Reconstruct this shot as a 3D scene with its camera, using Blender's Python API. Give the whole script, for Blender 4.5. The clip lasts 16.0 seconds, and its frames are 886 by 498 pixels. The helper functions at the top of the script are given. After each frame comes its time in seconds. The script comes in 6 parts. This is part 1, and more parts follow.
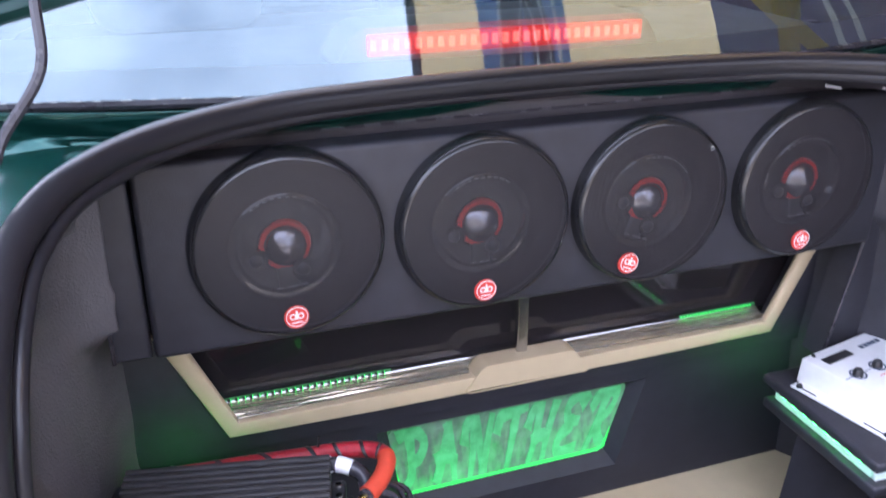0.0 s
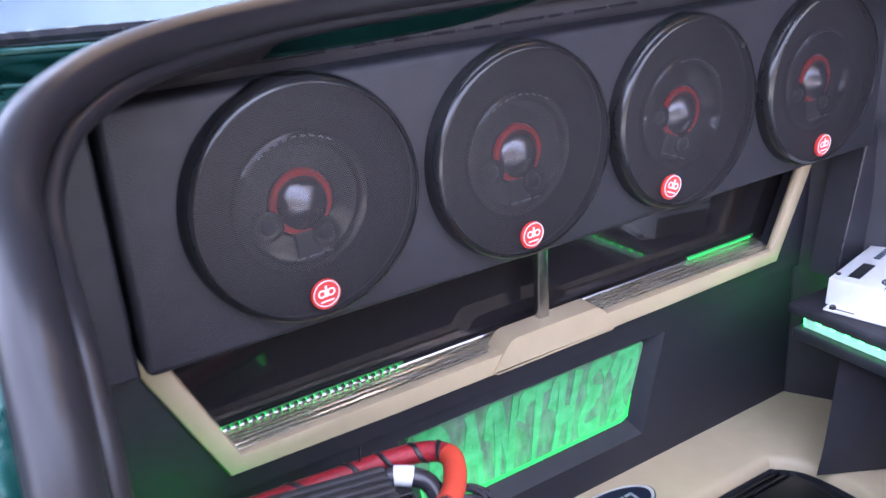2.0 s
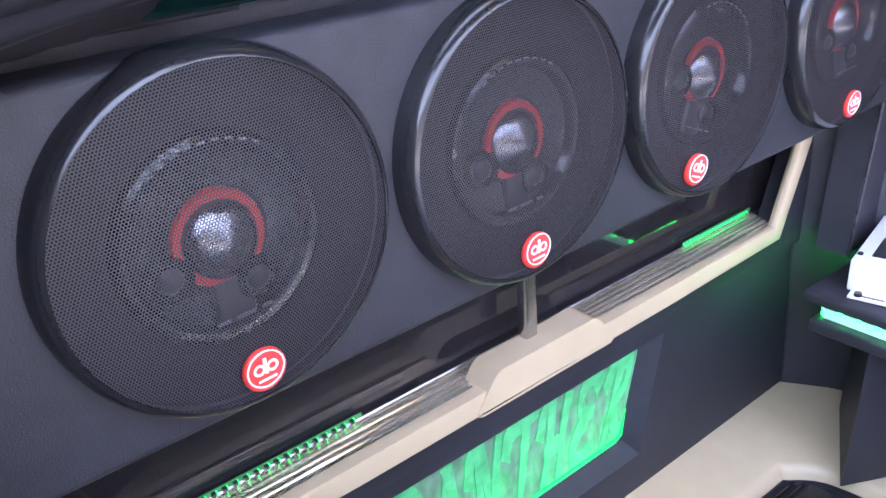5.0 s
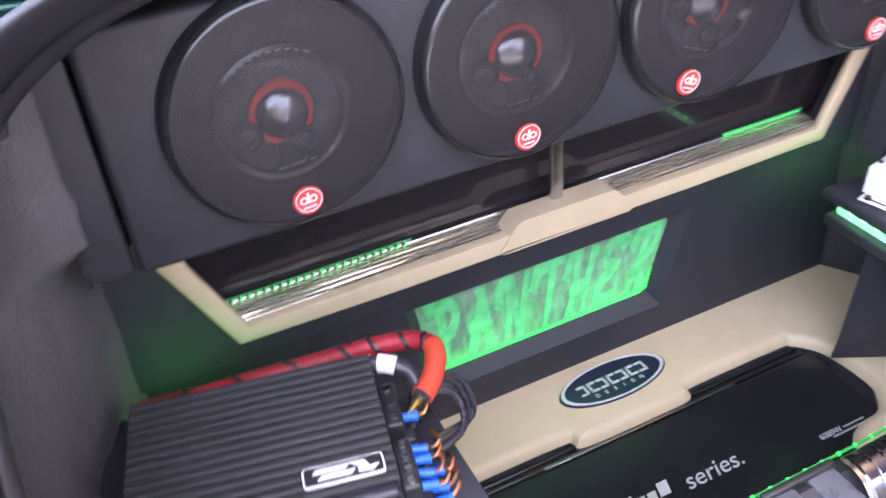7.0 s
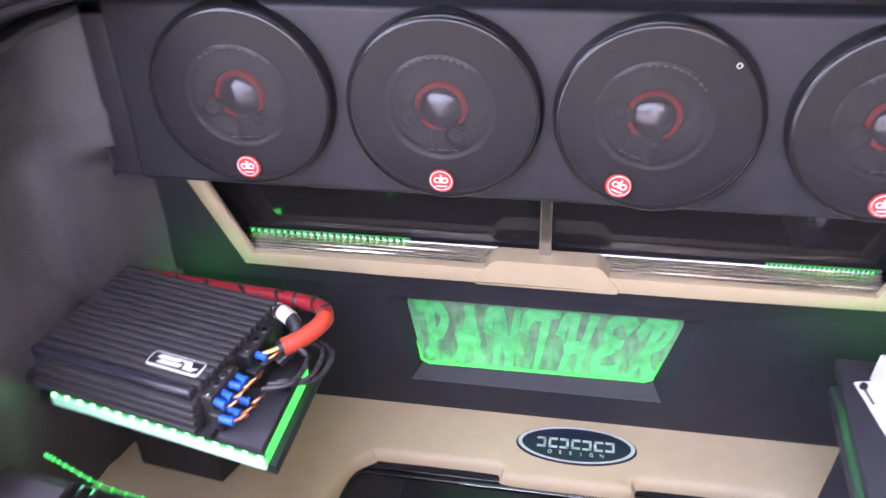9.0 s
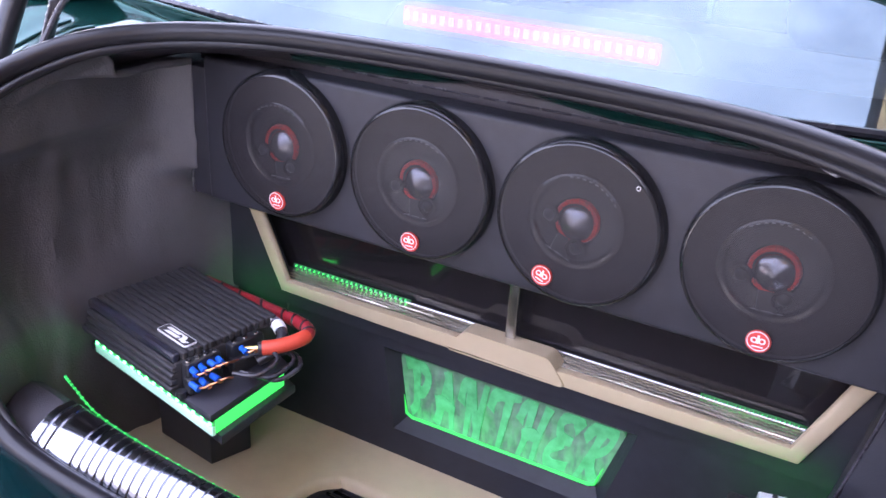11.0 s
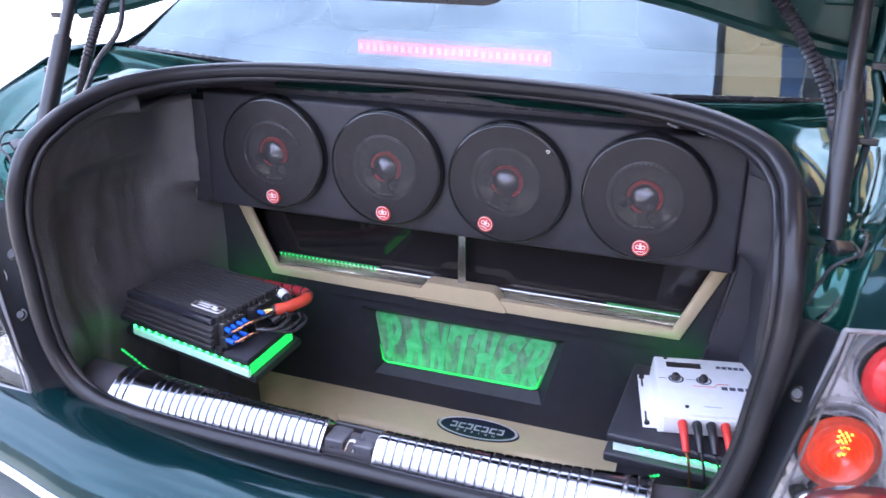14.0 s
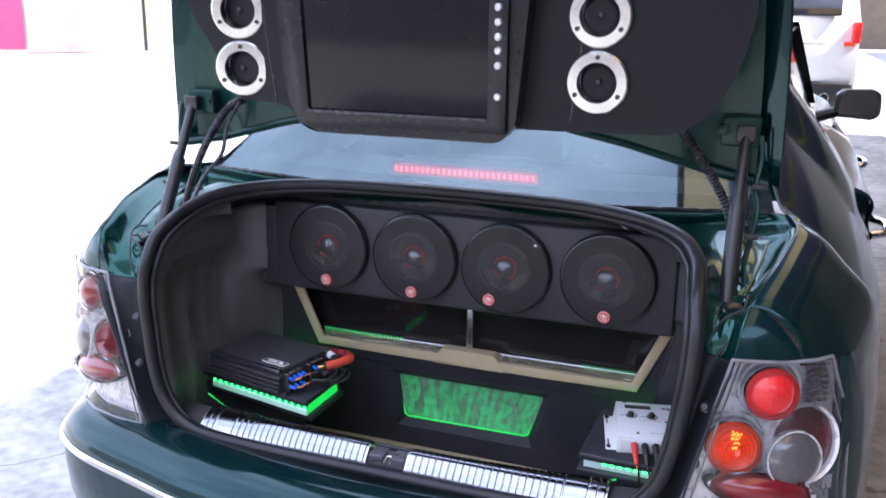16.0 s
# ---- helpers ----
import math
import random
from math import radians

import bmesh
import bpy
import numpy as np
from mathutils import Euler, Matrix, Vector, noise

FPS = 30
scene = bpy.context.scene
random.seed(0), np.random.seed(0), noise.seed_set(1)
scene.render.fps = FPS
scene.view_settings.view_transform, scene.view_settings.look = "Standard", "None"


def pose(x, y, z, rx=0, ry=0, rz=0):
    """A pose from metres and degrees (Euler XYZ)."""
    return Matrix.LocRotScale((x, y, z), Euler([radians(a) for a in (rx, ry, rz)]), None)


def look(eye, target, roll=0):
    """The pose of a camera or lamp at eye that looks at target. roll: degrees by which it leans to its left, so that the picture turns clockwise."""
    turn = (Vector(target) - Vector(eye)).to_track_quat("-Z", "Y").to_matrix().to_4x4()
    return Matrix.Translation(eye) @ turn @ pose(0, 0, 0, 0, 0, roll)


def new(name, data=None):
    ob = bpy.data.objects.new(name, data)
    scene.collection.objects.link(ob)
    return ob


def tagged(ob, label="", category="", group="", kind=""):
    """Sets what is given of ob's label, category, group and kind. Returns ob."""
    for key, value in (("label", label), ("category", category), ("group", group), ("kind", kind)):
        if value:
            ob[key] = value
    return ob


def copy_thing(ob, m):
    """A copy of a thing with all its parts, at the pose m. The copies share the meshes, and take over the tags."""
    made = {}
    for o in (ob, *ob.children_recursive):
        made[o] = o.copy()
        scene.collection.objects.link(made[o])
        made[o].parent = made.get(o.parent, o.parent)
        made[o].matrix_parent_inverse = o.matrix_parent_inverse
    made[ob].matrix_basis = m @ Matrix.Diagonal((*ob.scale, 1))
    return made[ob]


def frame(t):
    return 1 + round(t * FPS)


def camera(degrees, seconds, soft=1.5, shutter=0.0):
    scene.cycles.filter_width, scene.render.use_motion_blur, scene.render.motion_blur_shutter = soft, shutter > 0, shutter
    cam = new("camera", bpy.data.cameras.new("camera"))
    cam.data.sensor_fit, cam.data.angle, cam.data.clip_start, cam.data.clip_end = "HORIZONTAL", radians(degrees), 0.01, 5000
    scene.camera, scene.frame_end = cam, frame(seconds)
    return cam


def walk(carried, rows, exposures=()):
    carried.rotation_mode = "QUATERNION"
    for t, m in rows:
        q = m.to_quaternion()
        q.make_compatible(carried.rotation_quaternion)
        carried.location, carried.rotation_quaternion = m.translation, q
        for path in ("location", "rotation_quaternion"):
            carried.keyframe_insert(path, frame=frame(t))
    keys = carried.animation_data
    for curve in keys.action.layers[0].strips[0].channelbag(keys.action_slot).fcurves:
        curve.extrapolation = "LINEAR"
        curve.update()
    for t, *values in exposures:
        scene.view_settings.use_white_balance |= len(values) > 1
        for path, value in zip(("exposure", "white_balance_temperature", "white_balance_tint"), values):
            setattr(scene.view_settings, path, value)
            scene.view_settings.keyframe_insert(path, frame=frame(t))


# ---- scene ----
cam = camera(53.8, 16.0, shutter=0.5)
PATH = [
    (0, (-0.439, -0.838, 1.373), (0.174, 0.885, 0.563), 0.1),
    (0.5, (-0.512, -0.813, 1.325), (0.24, 0.844, 0.497), -0.2),
    (1, (-0.581, -0.828, 1.305), (0.257, 0.82, 0.541), -3.1),
    (1.5, (-0.597, -0.771, 1.274), (0.272, 0.874, 0.54), -4.2),
    (2, (-0.572, -0.624, 1.227), (0.398, 0.957, 0.48), -3.8),
    (2.5, (-0.542, -0.499, 1.187), (0.526, 1.012, 0.427), -3.3),
    (3, (-0.532, -0.409, 1.162), (0.631, 1.026, 0.395), -2.7),
    (5.3, (-0.484, -0.402, 1.205), (0.628, 1.004, 0.32), -4.7),
    (5.5, (-0.504, -0.416, 1.231), (0.618, 0.946, 0.291), -3.6),
    (6, (-0.537, -0.499, 1.309), (0.492, 0.857, 0.260), -4.1),
    (6.5, (-0.534, -0.552, 1.324), (0.411, 0.785, 0.176), -4.3),
    (7, (-0.457, -0.643, 1.318), (0.177, 0.862, 0.163), -5.3),
    (7.5, (-0.372, -0.724, 1.363), (-0.045, 0.856, 0.181), -4.4),
    (8, (-0.24, -0.711, 1.36), (-0.107, 0.871, 0.144), -3.5),
    (8.5, (-0.081, -0.702, 1.368), (-0.177, 0.867, 0.131), -3.9),
    (9, (0.079, -0.808, 1.385), (-0.265, 0.816, 0.269), -2.7),
    (9.2, (0.131, -0.862, 1.391), (-0.297, 0.777, 0.327), -1.6),
    (11.3, (0.48, -0.922, 1.391), (-0.417, 0.674, 0.587), 3.3),
    (11.5, (0.51, -0.954, 1.396), (-0.41, 0.639, 0.614), 3.2),
    (12, (0.549, -1.001, 1.393), (-0.355, 0.621, 0.649), 3.1),
    (12.5, (0.526, -1.05, 1.397), (-0.323, 0.604, 0.659), 1.0),
    (13, (0.477, -1.124, 1.4), (-0.25, 0.572, 0.629), -1.0),
    (13.5, (0.476, -1.228, 1.432), (-0.165, 0.498, 0.651), 0.0),
    (14, (0.509, -1.308, 1.451), (-0.136, 0.421, 0.681), 0.1),
    (14.5, (0.565, -1.44, 1.473), (-0.096, 0.303, 0.75), 0.0),
    (15, (0.595, -1.571, 1.503), (-0.059, 0.198, 0.838), 0.8),
    (15.5, (0.614, -1.689, 1.518), (-0.028, 0.11, 0.925), 1.2),
    (16, (0.644, -1.78, 1.538), (-0.026, 0.033, 1.022), 0.9),
]
walk(cam, [(t, look(eye, target, roll)) for t, eye, target, roll in PATH],
     [(0, 2.63, 6450, 17), (1, 2.85, 6250, 20), (2, 2.82, 6100, 20), (3, 3.02, 5800, 17), (5.4, 3.22, 5950, 19), (6.5, 3.02, 6500, 21), (7.5, 3.05, 6700, 20), (8.5, 3.03, 6700, 23), (9.2, 3.05, 6750, 27), (11.4, 2.6, 6200, 25), (12.5, 2.50, 6050, 21.5), (14, 2.44, 6000, 18), (14.5, 2.31, 6000, 16.5), (15.5, 2.0, 6200, 15.5), (16, 1.68, 6200, 14)])

# ---------------------------------------------------------------- world and light
CLOUD = 7.5
world = bpy.data.worlds.new("world")
scene.world = world
world.use_nodes = True
wn = world.node_tree
sky = wn.nodes.new("ShaderNodeTexSky")
sky.sky_type = "NISHITA"
sky.sun_disc = False
sky.sun_elevation, sky.sun_rotation = radians(52), radians(83)
# bright broken cloud over the blue
wc = wn.nodes.new("ShaderNodeTexCoord")
cl = wn.nodes.new("ShaderNodeTexNoise")
cl.inputs["Scale"].default_value, cl.inputs["Detail"].default_value, cl.inputs["Roughness"].default_value = 2.2, 8, 0.6
wn.links.new(wc.outputs["Generated"], cl.inputs["Vector"])
cr = wn.nodes.new("ShaderNodeMapRange")
cr.inputs[1].default_value, cr.inputs[2].default_value, cr.inputs[3].default_value, cr.inputs[4].default_value = 0.34, 0.56, 0.25, 1.0
wn.links.new(cl.outputs[0], cr.inputs[0])
cm = wn.nodes.new("ShaderNodeMix")
cm.data_type = "RGBA"
cm.inputs["B"].default_value = (CLOUD * 0.86, CLOUD * 0.96, CLOUD * 1.25, 1)
wn.links.new(cr.outputs[0], cm.inputs["Factor"])
wn.links.new(sky.outputs[0], cm.inputs["A"])
wn.links.new(cm.outputs["Result"], wn.nodes["Background"].inputs[0])
wn.nodes["Background"].inputs[1].default_value = 0.14
sun = new("sun", bpy.data.lights.new("sun", "SUN"))
sun.data.energy, sun.data.angle, sun.data.color = 5.0, radians(0.5), (1.0, 0.95, 0.87)
sun.matrix_basis = look((7.8, 1.0, 10.0), (0, 0, 0))
tagged(sun, kind="structure")

# ---------------------------------------------------------------- materials


def mat(name, color, rough=0.5, metal=0.0, var=0.12, scale=30.0, bump=0.0, bump_scale=200.0, coat=0.0, spec=0.5, emit=None, power=0.0, dirt=None):
    m = bpy.data.materials.new(name)
    m.use_nodes = True
    nt = m.node_tree
    b = nt.nodes["Principled BSDF"]
    tc = nt.nodes.new("ShaderNodeTexCoord")
    n1 = nt.nodes.new("ShaderNodeTexNoise")
    n1.inputs["Scale"].default_value, n1.inputs["Detail"].default_value = scale, 6
    nt.links.new(tc.outputs["Object"], n1.inputs["Vector"])
    n2 = nt.nodes.new("ShaderNodeTexNoise")
    n2.inputs["Scale"].default_value, n2.inputs["Detail"].default_value = scale * 0.13, 3
    nt.links.new(tc.outputs["Object"], n2.inputs["Vector"])
    add = nt.nodes.new("ShaderNodeMath")
    add.operation = "ADD"
    nt.links.new(n1.outputs[0], add.inputs[0])
    nt.links.new(n2.outputs[0], add.inputs[1])
    ramp = nt.nodes.new("ShaderNodeMapRange")
    ramp.inputs[1].default_value, ramp.inputs[2].default_value = 0.7, 1.3
    nt.links.new(add.outputs[0], ramp.inputs[0])
    mix = nt.nodes.new("ShaderNodeMix")
    mix.data_type = "RGBA"
    lo = [max(0, c * (1 - var)) for c in color]
    hi = [min(1, c * (1 + var)) for c in color]
    if dirt:
        hi = dirt
    mix.inputs["A"].default_value, mix.inputs["B"].default_value = (*lo, 1), (*hi, 1)
    nt.links.new(ramp.outputs[0], mix.inputs["Factor"])
    nt.links.new(mix.outputs["Result"], b.inputs["Base Color"])
    rr = nt.nodes.new("ShaderNodeMapRange")
    rr.inputs[3].default_value, rr.inputs[4].default_value = max(0.02, rough * 0.85), min(1, rough * 1.15)
    nt.links.new(n1.outputs[0], rr.inputs[0])
    nt.links.new(rr.outputs[0], b.inputs["Roughness"])
    b.inputs["Metallic"].default_value = metal
    b.inputs["Specular IOR Level"].default_value = spec
    b.inputs["Coat Weight"].default_value = coat
    b.inputs["Coat Roughness"].default_value = 0.03
    if bump:
        n3 = nt.nodes.new("ShaderNodeTexNoise")
        n3.inputs["Scale"].default_value, n3.inputs["Detail"].default_value = bump_scale, 4
        nt.links.new(tc.outputs["Object"], n3.inputs["Vector"])
        bp = nt.nodes.new("ShaderNodeBump")
        bp.inputs["Strength"].default_value, bp.inputs["Distance"].default_value = bump, 0.002
        nt.links.new(n3.outputs[0], bp.inputs["Height"])
        nt.links.new(bp.outputs[0], b.inputs["Normal"])
    if emit:
        b.inputs["Emission Color"].default_value = (*emit, 1)
        b.inputs["Emission Strength"].default_value = power
    return m


def glass_mat(name, color, rough=0.02, alpha=0.15, ior=1.45, sheen=(1, 1, 1)):
    """Thin sheet: mostly see-through, with a clear reflection."""
    m = bpy.data.materials.new(name)
    m.use_nodes = True
    nt = m.node_tree
    out = nt.nodes["Material Output"]
    b = nt.nodes["Principled BSDF"]
    b.inputs["Base Color"].default_value = (*color, 1)
    b.inputs["Roughness"].default_value = rough
    b.inputs["Specular IOR Level"].default_value = 0.5
    tr = nt.nodes.new("ShaderNodeBsdfTransparent")
    tr.inputs[0].default_value = (*[0.5 + 0.5 * c for c in color], 1)
    gl = nt.nodes.new("ShaderNodeBsdfGlossy")
    gl.inputs["Roughness"].default_value = rough
    gl.inputs["Color"].default_value = (*sheen, 1)
    fr = nt.nodes.new("ShaderNodeFresnel")
    fr.inputs["IOR"].default_value = ior
    m1 = nt.nodes.new("ShaderNodeMixShader")
    m1.inputs[0].default_value = alpha
    nt.links.new(tr.outputs[0], m1.inputs[1])
    nt.links.new(b.outputs[0], m1.inputs[2])
    m2 = nt.nodes.new("ShaderNodeMixShader")
    nt.links.new(fr.outputs[0], m2.inputs[0])
    nt.links.new(m1.outputs[0], m2.inputs[1])
    nt.links.new(gl.outputs[0], m2.inputs[2])
    nt.links.new(m2.outputs[0], out.inputs["Surface"])
    return m


def grille_mat(name, pitch=0.0021, hole=0.34):
    """Black perforated sheet: round holes in rows, let through."""
    m = mat(name, (0.034, 0.031, 0.036), 0.40, 0.0, spec=0.45)
    nt = m.node_tree
    out, b = nt.nodes["Material Output"], nt.nodes["Principled BSDF"]
    tc = nt.nodes.new("ShaderNodeTexCoord")
    sep = nt.nodes.new("ShaderNodeSeparateXYZ")
    nt.links.new(tc.outputs["Object"], sep.inputs[0])

    def math_node(op, a, c=None):
        k = nt.nodes.new("ShaderNodeMath")
        k.operation = op
        for slot, v in ((0, a), (1, c)):
            if v is None:
                continue
            if isinstance(v, (int, float)):
                k.inputs[slot].default_value = v
            else:
                nt.links.new(v, k.inputs[slot])
        return k.outputs[0]

    u = math_node("DIVIDE", sep.outputs[0], pitch)
    v = math_node("DIVIDE", sep.outputs[2], pitch * 1.732)

    def cell(du, dv):
        a = math_node("SUBTRACT", math_node("FRACT", math_node("ADD", u, 100.5 + du)), 0.5)
        c = math_node("MULTIPLY", math_node("SUBTRACT", math_node("FRACT", math_node("ADD", v, 100.5 + dv)), 0.5), 1.732)
        return math_node("SQRT", math_node("ADD", math_node("MULTIPLY", a, a), math_node("MULTIPLY", c, c)))

    d = math_node("MINIMUM", cell(0, 0), cell(0.5, 0.5))
    is_hole = math_node("LESS_THAN", d, hole)
    tr = nt.nodes.new("ShaderNodeBsdfTransparent")
    mx = nt.nodes.new("ShaderNodeMixShader")
    nt.links.new(is_hole, mx.inputs[0])
    nt.links.new(b.outputs[0], mx.inputs[1])
    nt.links.new(tr.outputs[0], mx.inputs[2])
    nt.links.new(mx.outputs[0], out.inputs["Surface"])
    return m


def glow(name, color, power):
    return mat(name, color, 0.4, var=0.05, emit=color, power=power)


PAINT = mat("green_paint", (0.004, 0.033, 0.037), 0.15, 0.55, var=0.25, scale=900, coat=0.35, spec=0.3)
PAINT_IN = mat("green_paint_inner", (0.004, 0.036, 0.030), 0.34, 0.2, var=0.25, scale=60, coat=0.15, spec=0.3)
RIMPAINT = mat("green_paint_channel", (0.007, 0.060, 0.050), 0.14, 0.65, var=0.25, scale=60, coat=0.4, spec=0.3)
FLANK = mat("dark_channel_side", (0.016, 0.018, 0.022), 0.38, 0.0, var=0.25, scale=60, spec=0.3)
SEALRUB = mat("seal_rubber", (0.017, 0.016, 0.019), 0.30, var=0.06, scale=200, bump=0.03, bump_scale=900, spec=0.36)
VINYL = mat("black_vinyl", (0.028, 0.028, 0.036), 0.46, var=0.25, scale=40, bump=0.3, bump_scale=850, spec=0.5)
# Same vinyl, darker: shade on the lower panel is put into the colour.
SHADED_VINYL = mat("shaded_vinyl", (0.023, 0.023, 0.031), 0.52, var=0.25, scale=40, bump=0.3, bump_scale=850, spec=0.4)
# Left lining: its black is lifted, so the haze over it is in the colour.
HAZED_LINER = mat("hazed_dark_liner", (0.098, 0.094, 0.101), 0.44, var=0.18, scale=14, bump=0.5, bump_scale=350)


def add_folds(m, scale, depth):
    """Long soft creases added over the fine grain."""
    nt = m.node_tree
    b = nt.nodes["Principled BSDF"]
    tc = nt.nodes.new("ShaderNodeTexCoord")
    mp = nt.nodes.new("ShaderNodeMapping")
    mp.inputs["Scale"].default_value = scale
    tx = nt.nodes.new("ShaderNodeTexNoise")
    tx.inputs["Scale"].default_value, tx.inputs["Detail"].default_value, tx.inputs["Distortion"].default_value = 1.0, 2.5, 0.8
    bp = nt.nodes.new("ShaderNodeBump")
    bp.inputs["Strength"].default_value, bp.inputs["Distance"].default_value = 1.0, depth
    nt.links.new(tc.outputs["Object"], mp.inputs[0])
    nt.links.new(mp.outputs[0], tx.inputs["Vector"])
    nt.links.new(tx.outputs[0], bp.inputs["Height"])
    old = b.inputs["Normal"].links
    if old:
        nt.links.new(old[0].from_socket, bp.inputs["Normal"])
    nt.links.new(bp.outputs[0], b.inputs["Normal"])


add_folds(HAZED_LINER, (8, 8, 4.5), 0.010)
LINER_DARK = mat("dark_felt", (0.040, 0.036, 0.042), 0.6, var=0.25, scale=20, bump=0.4, bump_scale=500)
RUBBER = mat("black_rubber", (0.036, 0.034, 0.042), 0.27, var=0.2, scale=50, bump=0.15)
PLASTIC = mat("black_plastic", (0.022, 0.022, 0.025), 0.32, var=0.2, scale=80, bump=0.05)
MARKGREY = mat("grey_print", (0.14, 0.14, 0.15), 0.5, var=0.1, scale=80)
RIMGLOSS = mat("satin_rim", (0.018, 0.018, 0.020), 0.22, var=0.06, scale=300, coat=0.25)
# Anodised black made paler: the haze before the amplifier is put into it.
AMP_HAZED = mat("hazed_anodised_black", (0.044, 0.043, 0.046), 0.5, var=0.2, scale=80, bump=0.05, spec=0.25)
GLOSS = mat("gloss_black", (0.010, 0.010, 0.012), 0.07, var=0.3, scale=20, coat=0.5)
TAN = mat("tan_vinyl", (0.54, 0.435, 0.285), 0.45, var=0.06, scale=30, bump=0.15, bump_scale=900)
CHROME = mat("chrome", (0.64, 0.65, 0.68), 0.09, 1.0, var=0.08, scale=40)
STEEL = mat("brushed_steel", (0.55, 0.55, 0.56), 0.25, 1.0, var=0.15, scale=120)
RED = mat("red_print", (0.62, 0.045, 0.035), 0.4, var=0.08, scale=200)
WHITE = mat("white_print", (0.8, 0.8, 0.8), 0.45, var=0.05, scale=80)
WHITEBOX = mat("white_enamel", (0.78, 0.79, 0.80), 0.35, var=0.05, scale=60, bump=0.05)
GRILLE = grille_mat("perforated_grille", 0.0019, 0.35)
CONE = mat("speaker_cone", (0.012, 0.011, 0.014), 0.75, var=0.3, scale=60, spec=0.15)
REDRING = mat("red_ring", (0.50, 0.02, 0.015), 0.3, var=0.1, scale=100)
DOME = mat("silver_dome", (0.34, 0.34, 0.37), 0.22, 1.0, var=0.06, scale=900)
CABLE_RED = mat("red_cable", (0.36, 0.022, 0.034), 0.35, var=0.25, scale=220, bump=0.5, bump_scale=600)
HEATSHRINK = mat("orange_heatshrink", (0.66, 0.075, 0.040), 0.45, var=0.1, scale=100)
BLUE = mat("blue_ferrule", (0.01, 0.12, 0.65), 0.35, var=0.1, scale=100)
COPPER = mat("copper_wire", (0.75, 0.33, 0.16), 0.3, 1.0, var=0.2, scale=500)
GOLD = mat("gold_plug", (0.80, 0.58, 0.2), 0.25, 1.0, var=0.1, scale=100)
NAVY = mat("navy_badge", (0.012, 0.016, 0.04), 0.3, var=0.1, scale=80)
SILVER = mat("silver_print", (0.66, 0.66, 0.68), 0.3, 0.3, var=0.06, scale=80)
LED = glow("green_led", (0.03, 1.0, 0.14), 2.2)
LEDWHITE = mat("lit_acrylic_edge", (0.72, 0.86, 0.82), 0.35, var=0.12, scale=25, emit=(0.12, 1.0, 0.45), power=0.050)
LEDPALE = mat("pale_acrylic_edge", (0.75, 0.82, 0.82), 0.3, var=0.12, scale=25, emit=(0.16, 1.0, 0.52), power=0.016)
LEDTAPE = mat("lit_green_tape", (0.10, 0.40, 0.18), 0.4, var=0.1, emit=(0.02, 0.9, 0.14), power=0.05)
LEDBACK = glow("back_acrylic_green", (0.02, 1.0, 0.12), 1.1)
LEDGREEN = glow("lit_acrylic_green", (0.02, 1.0, 0.12), 0.20)
EDGEGLOW = glow("lit_sign_edge", (0.02, 0.9, 0.12), 0.085)
LEDSPILL = glow("bright_acrylic_green", (0.02, 1.0, 0.12), 2.6)
TINT = glass_mat("smoked_acrylic", (0.030, 0.026, 0.030), 0.045, 0.72, 1.22)
WINDOW = glass_mat("window_glass", (0.25, 0.33, 0.36), 0.01, 0.10, 2.07, (0.72, 0.92, 0.98))
LENS = glass_mat("clear_lens", (0.8, 0.8, 0.82), 0.04, 0.02, 1.3)
LAMP_RED = mat("red_lens", (0.20, 0.010, 0.016), 0.12, var=0.25, scale=200, bump=0.25, bump_scale=260, coat=1.0)
LAMP_LIT = mat("lit_red_lens", (0.62, 0.015, 0.02), 0.15, var=0.2, scale=200, bump=0.7, bump_scale=260, coat=0.5, emit=(1, 0.03, 0.03), power=0.06)
AMBER_LED = glow("amber_led", (1.0, 0.55, 0.06), 0.55)
LAMP_AMBER = mat("lit_amber_lens", (0.62, 0.03, 0.015), 0.15, var=0.3, scale=150, bump=0.5, bump_scale=260, coat=0.5, emit=(1, 0.14, 0.02), power=0.045)
HOUSING = mat("lamp_housing", (0.80, 0.79, 0.81), 0.28, 0.25, var=0.2, scale=60)
LAMP_EDGE = mat("lamp_edge", (0.24, 0.24, 0.26), 0.15, 0.0, var=0.2, scale=60)
LAMP_DARK = mat("dark_red_lens", (0.10, 0.012, 0.022), 0.12, var=0.3, scale=120, bump=0.7, bump_scale=260, coat=0.5)
BALL = mat("clear_ball", (0.150, 0.138, 0.145), 0.14, 0.3, var=0.15, scale=90, coat=0.6)
BRAKE = glow("brake_led", (1.0, 0.10, 0.07), 0.7)
ASPHALT = mat("pale_asphalt", (0.37, 0.357, 0.335), 0.9, var=0.35, scale=18, bump=0.5, bump_scale=120)
gt = ASPHALT.node_tree
gc = gt.nodes.new("ShaderNodeTexCoord")
gn = gt.nodes.new("ShaderNodeTexNoise")
gn.inputs["Scale"].default_value, gn.inputs["Detail"].default_value = 1.6, 5
ga = gt.nodes.new("ShaderNodeVectorMath")
ga.operation = "ADD"
gv = gt.nodes.new("ShaderNodeTexVoronoi")
gv.feature, gv.inputs["Scale"].default_value = "DISTANCE_TO_EDGE", 0.9
gr = gt.nodes.new("ShaderNodeMapRange")
gr.inputs[1].default_value, gr.inputs[2].default_value, gr.inputs[3].default_value, gr.inputs[4].default_value = 0.0, 0.012, 0.45, 1.0
gm = gt.nodes.new("ShaderNodeMix")
gm.data_type, gm.blend_type = "RGBA", "MULTIPLY"
gm.inputs["Factor"].default_value = 1.0
gb = gt.nodes["Principled BSDF"]
